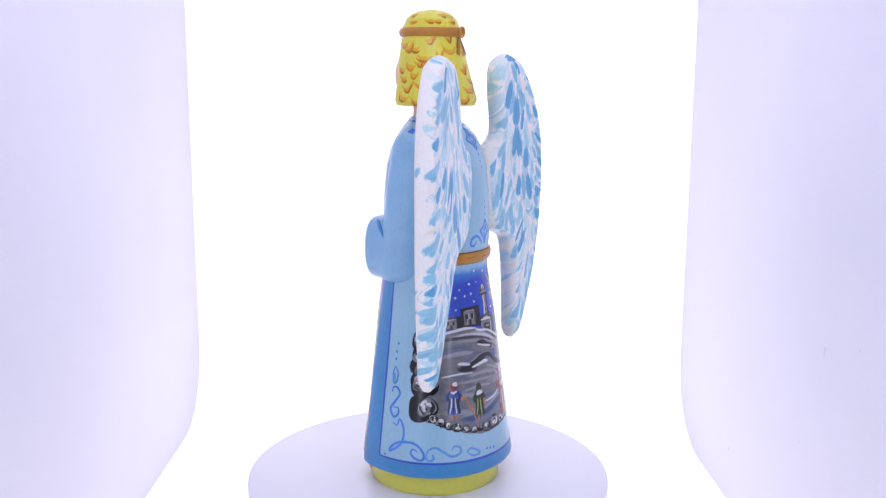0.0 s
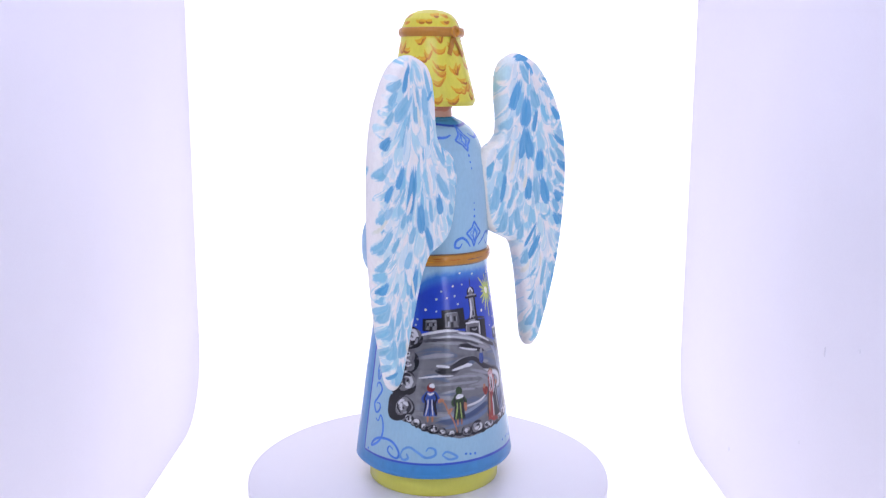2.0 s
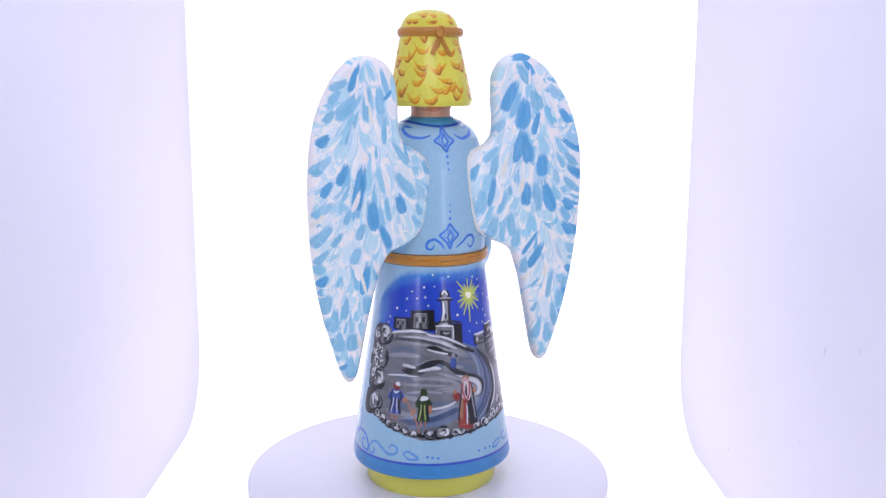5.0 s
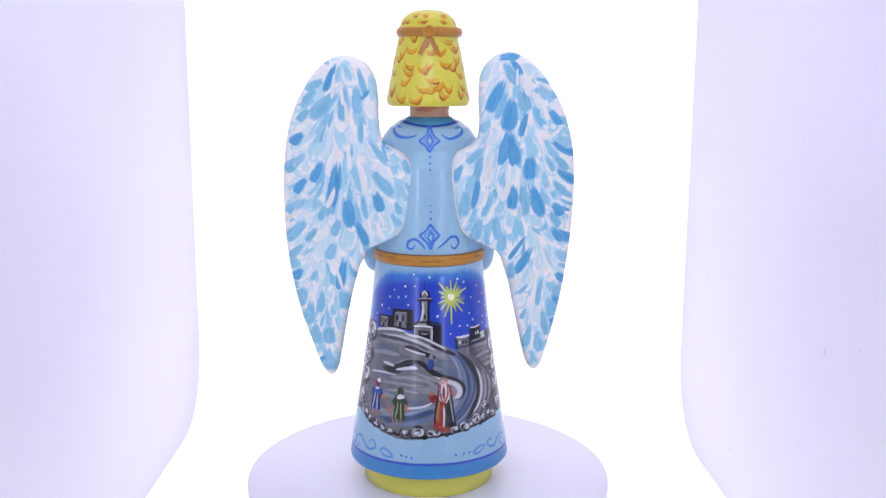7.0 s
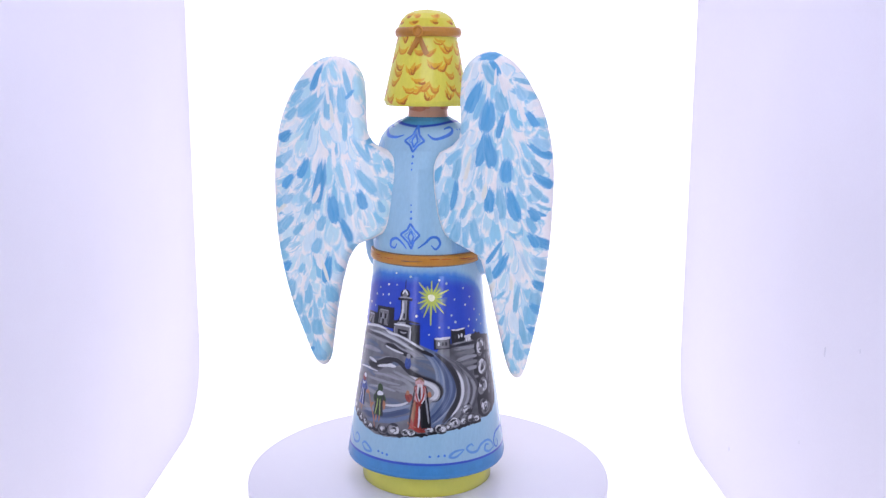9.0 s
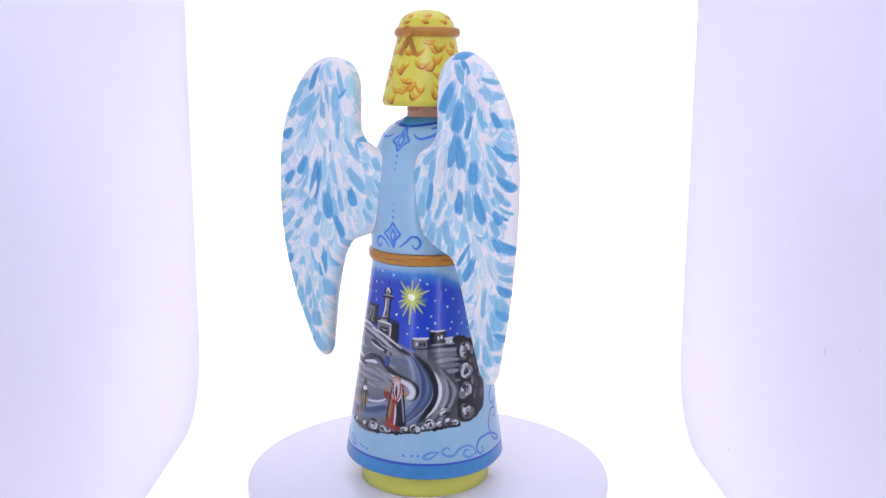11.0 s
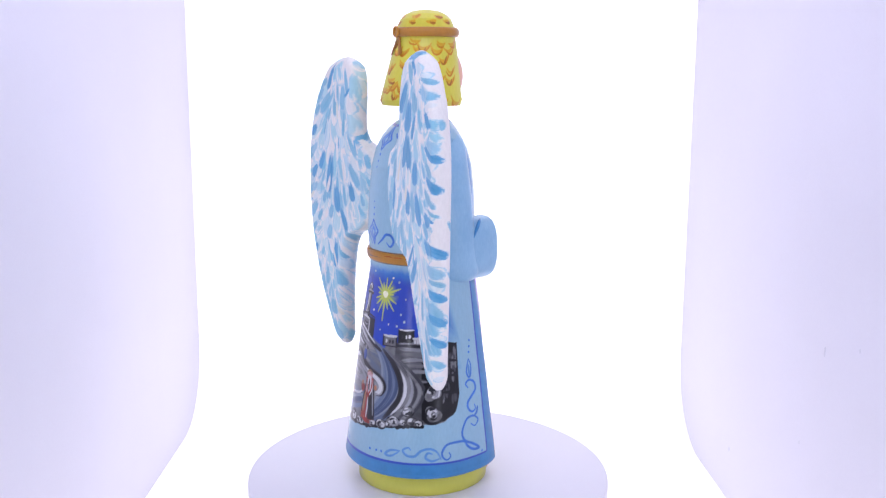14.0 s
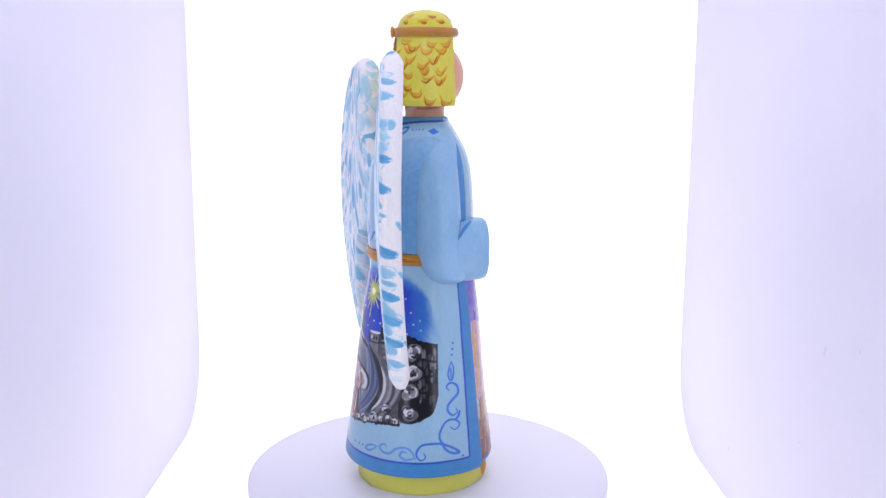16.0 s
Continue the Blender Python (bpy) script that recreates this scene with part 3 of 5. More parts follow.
def paint_land(c):
    low = [(-81.6, 47.7), (-74.6, 42.8), (-65, 41.9), (-55, 39.3), (-46.8, 37.2), (-33.9, 34.8), (-21.2, 33.3), (-7.6, 33.8), (2.8, 34.9)] + [(8.2, 35.1), (16.8, 36.4), (30.9, 37.9), (48.7, 40), (67.7, 41.5)] + [(72, 41.5), (80, 42.0), (88, 45.5)]
    high = [(-80.8, 84.0), (-71.8, 84.5)] + [(-52.7, 87.9), (-39.6, 89.7), (-24.1, 89.2), (-7.7, 86.7)] + [(7.4, 84.1), (20, 79.3), (25.4, 78.4)] + [(30, 80.5), (38.8, 82), (53.7, 82.2), (67, 81.5), (79, 83), (88, 82)]
    field(c, on_robe, low, high, HILL, 0.30, ragged=0.6)
    field(c, on_robe, [(27, 42), (45, 42), (66, 42), (88, 45.5)], [(27, 79), (38.8, 82), (60, 82), (88, 82)], HILL_DARK, 0.315, 38, 88, 0.6)
    def soft(points, width, mat, lift):
        ribbon(c, on_robe, points, width, mat, lift, 8, across=10)

    # broad soft passes over the hill
    for k in range(34):
        phi = random.uniform(-70, 8)
        z = random.uniform(along(low, phi) + 6, along(high, phi) - 4)
        span = random.uniform(24, 46)
        fall = (-0.03 if phi < -25 else -0.20) * span + random.uniform(-1, 1)
        if z + fall > along(high, phi + span) - 2.5 or z + fall < along(low, phi + span) + 4:
            continue
        arch = random.uniform(-0.4, 1.6)
        soft([(phi, z), (phi + span * 0.33, z + fall * 0.2 + arch), (phi + span * 0.66, z + fall * 0.55 + arch), (phi + span, z + fall)], random.uniform(4.0, 8.0), random.choice([GREYDABS[0], GREYDABS[4], GREYDABS[2], GREYDABS[4]]), 0.335 + 0.0006 * k)
    # slate water: the bend and the pool at the foot
    bend = [(8.0, 82.2), (23.5, 76.5), (32.5, 70.0), (36.5, 62.8), (35.5, 56.0), (29.5, 49.8), (21.0, 44.5), (13.0, 41.0)]
    soft(bend, (5.0, 17.0, 13.0), RIVER_WASH, 0.385)
    for shift, w, mat in ((-7.0, 5.0, RIVERDAB), (-2.5, 5.5, DEEPRIVER), (2.0, 4.0, RIVERDAB), (4.6, 3.6, DEEPRIVER), (-10.0, 3.0, PALERIVER), (0.5, 1.6, PALERIVER), (6.4, 1.4, PALERIVER), (-4.6, 1.4, PALERIVER)):
        soft([(p + shift * min(1.0, 0.25 + 0.25 * i), q) for i, (p, q) in enumerate(bend)], (1.2, w, w * 0.8), mat, 0.40 + 0.002 * abs(shift))
    pool = [(-44, 41.5), (-29.0, 43.0), (-16.0, 44.6), (-4.5, 47.0), (5.0, 49.0)]
    soft(pool, (4.0, 8.0, 5.0), DEEPRIVER, 0.392)
    soft([(p, q + 2.2) for p, q in pool], (1.5, 3.2, 2.0), PALERIVER, 0.40)
    soft([(p + 4, q - 2.4) for p, q in pool], (1.5, 4.0, 3.0), RIVERDAB, 0.404)
    # the dark far bank, its bright edge, and the drawn-out strokes behind it
    for shift, w, mat, lift in ((0, 4.2, INKDAB, 0.43), (9.0, 7.0, GREYDABS[4], 0.39), (15.0, 5.0, GREYDABS[0], 0.394), (12.0, 3.2, GREYDABS[1], 0.41), (19.0, 3.0, GREYDABS[1], 0.412)):
        soft([(p + shift * min(1.0, 0.2 + 0.3 * i), q) for i, (p, q) in enumerate([(24.5, 78.2), (35.5, 72.2), (42.5, 65.0), (45.0, 58.8), (43.0, 53.2), (36.5, 47.5), (29.0, 42.0)])], (w * 0.6, w, w * 0.7), mat, lift)
    soft([(43.5, 69.0), (47.8, 62.8), (48.0, 56.2), (43.5, 50.0), (36.0, 45.0)], (1.0, 2.2, 1.0), SNOWDAB, 0.44)
    soft([(49.5, 68.2), (54.0, 60.5), (52.0, 52.8), (44.0, 47.0)], (1.2, 2.4, 1.2), MISTDAB, 0.44)
    for q, lean, mat in ((79.0, 0.5, GREYDABS[0]), (76.5, 0.2, GREYDABS[4]), (73.8, -0.6, GREYDABS[0]), (71.0, -1.0, GREYDABS[4]), (68.0, -1.5, GREYDABS[0]), (63.0, -2.0, GREYDABS[4]), (57.0, -2.0, GREYDABS[0])):
        soft([(42 if q > 70 else 52, q + lean), (56, q + 0.3), (68, q)], 3.4, mat, 0.40)
    soft([(30.0, 80.2), (44, 81.4), (58, 81.6), (70, 80.8)], (1.6, 3.0, 2.0), INKDAB, 0.42)
    soft([(40.0, 82.0), (52, 82.8), (64, 82.3)], (1.0, 1.6, 1.0), MISTDAB, 0.45)
    # the crest under the town
    for points, w, mat in (([(-58, 86.6), (-50, 88.0), (-34.0, 89.2), (-21.5, 88.6)], 1.6, SNOWDAB), ([(-24, 88.6), (-17.5, 87.2), (-6.5, 86.2), (3.5, 83.6), (15.5, 79.8)], 1.6, SNOWDAB), ([(-30, 87.6), (-14, 85.6), (2, 81.8)], 1.3, MISTDAB),
                           ([(-49.0, 85.6), (-29.0, 86.2), (-10.0, 83.8), (6, 79.6)], 2.0, GREYDABS[3]), ([(-60, 83.5), (-42, 84.6), (-20, 84.0), (0, 79.8)], 2.6, GREYDABS[1]), ([(-20, 86.2), (-6, 84.2), (8, 80.4)], 1.4, GREYDABS[1]), ([(2, 82.6), (14, 79.2), (24, 76.6)], 2.4, INKDAB),
                           ([(-24, 81.4), (-12.5, 80.2), (-2.0, 77.6), (6, 76.0)], 3.4, INKDAB), ([(-22, 80.2), (-12, 78.6), (-3, 77.4)], 1.1, SNOWDAB), ([(-14, 82.4), (-4, 79.6), (8, 77.6)], 1.1, MISTDAB)):
        soft(points, w, mat, 0.45 + random.uniform(0, 0.02))
    # the winding path: black bank, light edge, snow in the bend
    path = [(-40.5, 70.4), (-29.5, 71.0), (-19.0, 73.4), (-8.5, 73.4), (-2.0, 70.8), (4.5, 67.8), (12.0, 65.8), (21.5, 64.0), (28.0, 61.2), (29.5, 58.0), (26.5, 54.5), (21.5, 53.0)]
    soft([(p, q + 0.9) for p, q in path[:8]], (1.6, 2.2, 1.2), MISTDAB, 0.46)
    soft([(-44, 69.0), (-36, 68.4), (-28, 68.8), (-20, 71.6), (-12, 73.0)], (3.0, 5.0, 2.0), INKDAB, 0.455)
    soft(path, (1.6, 3.4, 2.2), INKDAB, 0.47)
    soft([(-43, 71.4), (-37, 71.2), (-31, 70.4)], (1.2, 1.8, 0.8), SNOWDAB, 0.485)
    soft([(2.5, 66.4), (14.0, 63.8), (21.8, 61.6), (25.4, 58.8), (24.4, 55.8), (20.0, 54.4)], (1.0, 3.8, 4.0), SNOWDAB, 0.48)
    soft([(-29.5, 68.6), (-20.0, 70.0), (-11.5, 70.6)], (0.9, 2.0, 1.4), SNOWDAB, 0.49)
    blob(c, on_robe, (-14.5, 70.4), 2.6, 0.9, SNOW, 0.51, 0.2)
    soft([(-19, 49.4), (-10.5, 50.0), (-3.0, 51.0), (3.0, 53.0)], (0.9, 1.4, 0.9), SNOWDAB, 0.46)
    for points, w, mat in (([(-58, 65.0), (-42, 66.2), (-28, 66.0)], 1.2, SNOWDAB), ([(-45.0, 61.2), (-30.0, 61.8), (-17.5, 61.6), (-4, 61.0)], 2.4, MISTDAB), ([(-14, 68.4), (-0.5, 65.6), (9.0, 63.2)], 2.2, MISTDAB), ([(-36, 64.4), (-20, 65.2), (-4, 63.6)], 2.6, MISTDAB),
                           ([(-58, 78.6), (-44, 80.0), (-30, 79.2)], 3.0, GREYDABS[2]), ([(-60, 75), (-44, 76.6), (-26, 76.4)], 3.2, MISTDAB), ([(-40, 57.0), (-24, 58.4), (-8, 57.6)], 2.2, MISTDAB), ([(-20, 55.4), (-8, 55.6), (2, 57.0)], 2.6, GREYDABS[4])):
        soft(points, w, mat, 0.45)


def house(c, left, right, low, high):
    """A flat-roofed house: dark mass, a grey front with two windows and a door, worn light lines."""
    w, h = right - left, high - low
    quad(c, on_robe, [(left, high - 0.3), (right, high + 0.3), (right + 0.04 * w, low - 0.6), (left, low)], SOOT, 0.40)
    front = (left + 0.14 * w, left + 0.72 * w)
    quad(c, on_robe, [(front[0], high - 0.24 * h), (front[1], high - 0.20 * h), (front[1], low + 0.06 * h), (front[0], low + 0.10 * h)], BRICK, 0.46)
    for k in range(5):
        x = front[0] + (front[1] - front[0]) * random.random()
        ribbon(c, on_robe, [(x, high - 0.26 * h), (x + 0.3, low + 0.4 * h), (x, low + 0.12 * h)], random.uniform(0.8, 1.6), random.choice([MISTDAB, GREYDABS[1], GREYDABS[4]]), 0.48, 4, across=6)
    ribbon(c, on_robe, [(front[0], high - 0.21 * h), (front[1], high - 0.17 * h)], 0.7, MISTDAB, 0.52, 5)
    for k in (0.22, 0.50):
        x = left + k * w
        quad(c, on_robe, [(x, high - 0.36 * h), (x + 0.13 * w, high - 0.35 * h), (x + 0.13 * w, high - 0.60 * h), (x, high - 0.60 * h)], SOOT, 0.52, 2)
        ribbon(c, on_robe, [(x + 0.13 * w, high - 0.36 * h), (x + 0.13 * w, high - 0.62 * h)], 0.5, MISTDAB, 0.54, 3)
    quad(c, on_robe, [(left + 0.36 * w, low + 0.36 * h), (left + 0.49 * w, low + 0.36 * h), (left + 0.49 * w, low + 0.06 * h), (left + 0.36 * w, low + 0.06 * h)], SOOT, 0.54, 2)


def paint_town(c):
    house(c, -55.5, -37, 89.2, 95.6)
    house(c, -37.5, -15, 90.0, 100.0)
    # the gatehouse under the tower
    quad(c, on_robe, [(-15.2, 93.6), (11.6, 92.6), (11.4, 82.2), (-14.6, 87.4)], SOOT, 0.41)
    quad(c, on_robe, [(-13.6, 92.2), (2.6, 91.6), (2.4, 84.6), (-13.2, 87.6)], BRICK, 0.46)
    quad(c, on_robe, [(-10.0, 89.8), (0.4, 89.4), (0.4, 85.4), (-9.6, 87.2)], SOOT, 0.50, 4)
    ribbon(c, on_robe, [(-14.4, 92.0), (-6, 92.2), (3.4, 91.4)], 1.3, SNOWDAB, 0.56)
    ribbon(c, on_robe, [(2.4, 91.2), (2.6, 88), (2.4, 84.8)], 0.9, SNOWDAB, 0.55)
    ribbon(c, on_robe, [(-13.2, 91.4), (-13.4, 89), (-13.0, 87.4)], 0.8, MISTDAB, 0.55)
    ribbon(c, on_robe, [(-7.6, 88.6), (-4, 88.0), (-1, 88.4)], 0.8, MISTDAB, 0.55)
    ribbon(c, on_robe, [(-16.4, 93.4), (-2, 94.2), (11.8, 93.0)], 1.2, INKDAB, 0.57)
    # tower, waisted and flaring to its foot
    outline = [(105.2, -8.4, 0.6), (103.0, -8.2, 0.4), (99.0, -7.8, 0.2), (96.0, -8.6, 0.6), (94.0, -10.6, 1.2), (92.8, -13.4, 1.8)]
    for mat, lift, a, b in ((SOOT, 0.50, 0.0, 1.0), (MIST, 0.55, 0.14, 0.72)):
        c.grid([[on_robe(l + (r - l) * (a + (b - a) * k / 8), z, lift) for k in range(9)] for z, l, r in outline], mat)
    ribbon(c, on_robe, [(-6.4, 104.4), (-6.0, 99), (-8.2, 94.2)], 1.2, SNOWDAB, 0.60, 5)
    ribbon(c, on_robe, [(-3.4, 104.4), (-3.2, 99), (-4.0, 94.0)], 1.0, GREYDABS[4], 0.60, 5)
    quad(c, on_robe, [(-4.9, 98.0), (-3.5, 98.0), (-3.4, 95.6), (-5.0, 95.6)], SOOT, 0.64, 2)
    ribbon(c, on_robe, [(-11.6, 105.0), (-4.2, 105.5), (3.2, 105.0)], 1.6, SOOT, 0.62, 4, blunt=True)
    ribbon(c, on_robe, [(-11.0, 105.7), (-4.2, 106.2), (2.6, 105.7)], 0.9, MISTDAB, 0.68, 5)
    blob(c, on_robe, (-4.3, 107.6), 2.6, 2.6, SOOT, 0.56, 0.04)
    blob(c, on_robe, (-4.6, 107.2), 1.3, 1.7, BRICK, 0.64, 0.05)
    ribbon(c, on_robe, [(-7.2, 107.6), (-4.6, 109.6), (-1.4, 107.4)], 0.9, SNOWDAB, 0.68, 5)
    ribbon(c, on_robe, [(-4.3, 110.0), (-4.2, 115.0)], 0.4, INKDAB, 0.6, 3)
    # low houses by the wall
    for left, right, low, high in ((24, 39.5, 80, 85.8), (40, 55.5, 82.2, 89.6), (53.5, 62.5, 81.8, 85.4)):
        quad(c, on_robe, [(left, high), (right, high), (right, low), (left, low)], SOOT, 0.40)
        w = right - left
        quad(c, on_robe, [(left + 0.12 * w, high - 0.8), (right - 0.1 * w, high - 0.8), (right - 0.10 * w, low + 0.7), (left + 0.12 * w, low + 0.5)], BRICK if left != 40 else SOOT, 0.46, 4)
        ribbon(c, on_robe, [(left + 0.02 * w, high - 0.2), (left + 0.5 * w, high - 0.5), (right, high - 0.1)], 1.8 if left != 40 else 0.8, SNOWDAB, 0.52, 5)
        for k in (0.26, 0.5, 0.7):
            q = (low + high) / 2 + random.uniform(-0.4, 0.2)
            ribbon(c, on_robe, [(left + k * w, q + 0.9), (left + k * w + 0.4, q), (left + k * w, q - 0.9)], random.uniform(0.9, 1.6), random.choice([SNOWDAB, SNOWDAB, INKDAB]), 0.53, 4)


def boulder(c, phi, z, rx, rz):
    """Black rock with a grey face and curling strokes of white."""
    blob(c, on_robe, (phi, z), rx, rz, SOOT, 0.42, 0.10)
    blob(c, on_robe, (phi + random.uniform(-0.6, 0.6), z + 0.08 * rz), rx * 0.78, rz * 0.78, STONE_DARK, 0.52, 0.28)
    k = mm_per_degree(robe, phi, z)
    for n in range(12):
        a = random.uniform(0, 6.28)
        r, turn = random.uniform(0.10, 0.72), random.choice((-1, 1)) * random.uniform(0.5, 1.1)
        pts = [(phi + rx * r * math.cos(a + turn * j) / k, z + rz * (0.08 + r * math.sin(a + turn * j))) for j in range(3)]
        ribbon(c, on_robe, pts, random.uniform(0.18, 0.36) * rx + 0.2, (SNOWDAB, MISTDAB, SNOWDAB, INKDAB, SNOWDAB, INKDAB)[n % 6], 0.60 + 0.012 * n, 5, across=6)


def paint_boulders(c):
    for phi, z in [(-65.5, 85.1), (-67.4, 73.3), (-68.2, 62.1), (-69.4, 49.3)]:
        blob(c, on_robe, (phi - 7, z - 1), 6.0, 6.5, SOOT, 0.36, 0.2)
        boulder(c, phi, z, 5.6, 6.0)
    for phi, z in ((-78, 76), (-79, 62), (-76, 69), (-78, 84)):
        boulder(c, phi + 2, z, 4.6, 4.8)
    field(c, on_robe, [(62, 44), (72, 42), (80, 42.5), (88, 45.0), (92, 48), (95.5, 56)], [(62, 85), (70, 86), (80, 83.6), (90, 82.4), (95.5, 81.6)], SOOT, 0.37, ragged=1.2)
    for phi, z in [(74.2, 77.6), (73.7, 66.6), (72.1, 56.8), (71.1, 45.8)]:
        boulder(c, phi, z, 5.0, 5.3)
    for k in range(34):
        phi, z = random.uniform(78, 94), random.uniform(52, 80)
        ribbon(c, on_robe, [(phi, z + 2.6), (phi + random.uniform(-0.6, 0.6), z), (phi + random.uniform(-0.5, 0.5), z - 2.6)], random.uniform(1.0, 2.6), random.choice([GREYDABS[1], GREYDABS[1], GREYDABS[4]]), 0.42 + 0.001 * k, 4, across=6)
    for z in (57, 65.5, 73.5):
        ribbon(c, on_robe, [(80, z + random.uniform(-1, 1)), (87, z), (95, z + random.uniform(-1, 1))], random.uniform(0.8, 1.4), SOOT, 0.50, 5)
    foot = [(-58, 42.2, 2.4), (-52, 40.4, 2.2), (-45, 39.0, 2.6), (-38, 37.6, 2.4), (-31, 36.4, 2.2), (-18, 36.4, 3.2), (-8.5, 37.6, 3.8), (1, 36.8, 2.4), (6, 37.0, 2.0), (19, 38.4, 2.6), (28, 39.2, 3.2), (35, 40.0, 2.2),
            (39, 41.6, 3.6), (47, 41.6, 2.2), (50.5, 47.8, 3.4), (54, 42.6, 2.6), (59, 41.6, 2.2), (-64, 44.0, 2.4)]
    for phi, z, r in foot:
        boulder(c, phi, z, r * 1.08, r * 0.84)
    for k in range(46):
        phi = -66 + 128 * k / 45
        z = along([(-66, 42), (-54, 39), (-34, 35.6), (-12, 34.4), (8, 35.2), (24, 37), (48, 39.4), (62, 40)], phi)
        blob(c, on_robe, (phi, z + random.uniform(0.2, 1.0)), random.uniform(0.8, 1.9), random.uniform(0.5, 1.1), SOOT, 0.41, 0.3)


def paint_stars(c):
    centre = (21.7, 106.3)
    kk = mm_per_degree(robe, *centre)
    blob(c, on_robe, centre, 7.6, 8.6, GLOW, 0.36, 0.12, n=32)
    for turn, reach in ((3, 5.6), (22, 10.0), (42, 6.0), (64, 8.4), (90, 8.6), (112, 6.2), (131, 10.2), (155, 7.2), (178, 5.4), (203, 7.4), (226, 8.2), (249, 10.6), (269, 14.0), (288, 8.0), (308, 10.4), (331, 8.6)):
        a, r = radians(turn), reach
        end = (centre[0] + r * math.cos(a) / kk, centre[1] + r * math.sin(a))
        mid = (centre[0] + 0.5 * r * math.cos(a) / kk, centre[1] + 0.5 * r * math.sin(a))
        ribbon(c, on_robe, [centre, mid, end], (1.3, 0.75, 0.05), SHINEDAB, 0.42 + 0.0002 * turn, 6, blunt=True)
    blob(c, on_robe, centre, 3.4, 3.8, GLOW_BRIGHT, 0.39, 0.2, n=24)
    blob(c, on_robe, centre, 1.7, 1.7, SPARK, 0.60, 0.12)
    for i, at in enumerate([(-15.7, 117.9), (0.4, 116.7), (-14.2, 112), (-24.3, 111.6), (-36.5, 109.2), (-41.8, 105.3), (-31.3, 105.8), (-23.2, 106.5), (-20.5, 102.3), (-52.4, 100), (-42.2, 99.2), (-60.4, 95), (29.4, 115.1), (36.8, 113.2), (45.2, 104.8), (57.5, 101.3), (41.5, 96.9), (45.4, 93.3), (29.3, 91.2), (38.2, 90.8), (61.9, 93.3), (7.8, 97), (19.7, 87.7)]):
        r = (0.55, 0.7, 0.45, 0.6)[i % 4]
        blob(c, on_robe, at, r * 0.8, r * 0.8, DOT if i % 3 else SPARK, 0.42, 0.1, n=10)
    for at in ((64, 105), (70, 98), (73, 92), (60, 90), (67, 87), (-62, 92), (79, 94), (80, 89), (56, 110)):
        blob(c, on_robe, at, 0.42, 0.42, DOT, 0.42, 0.1, n=10)


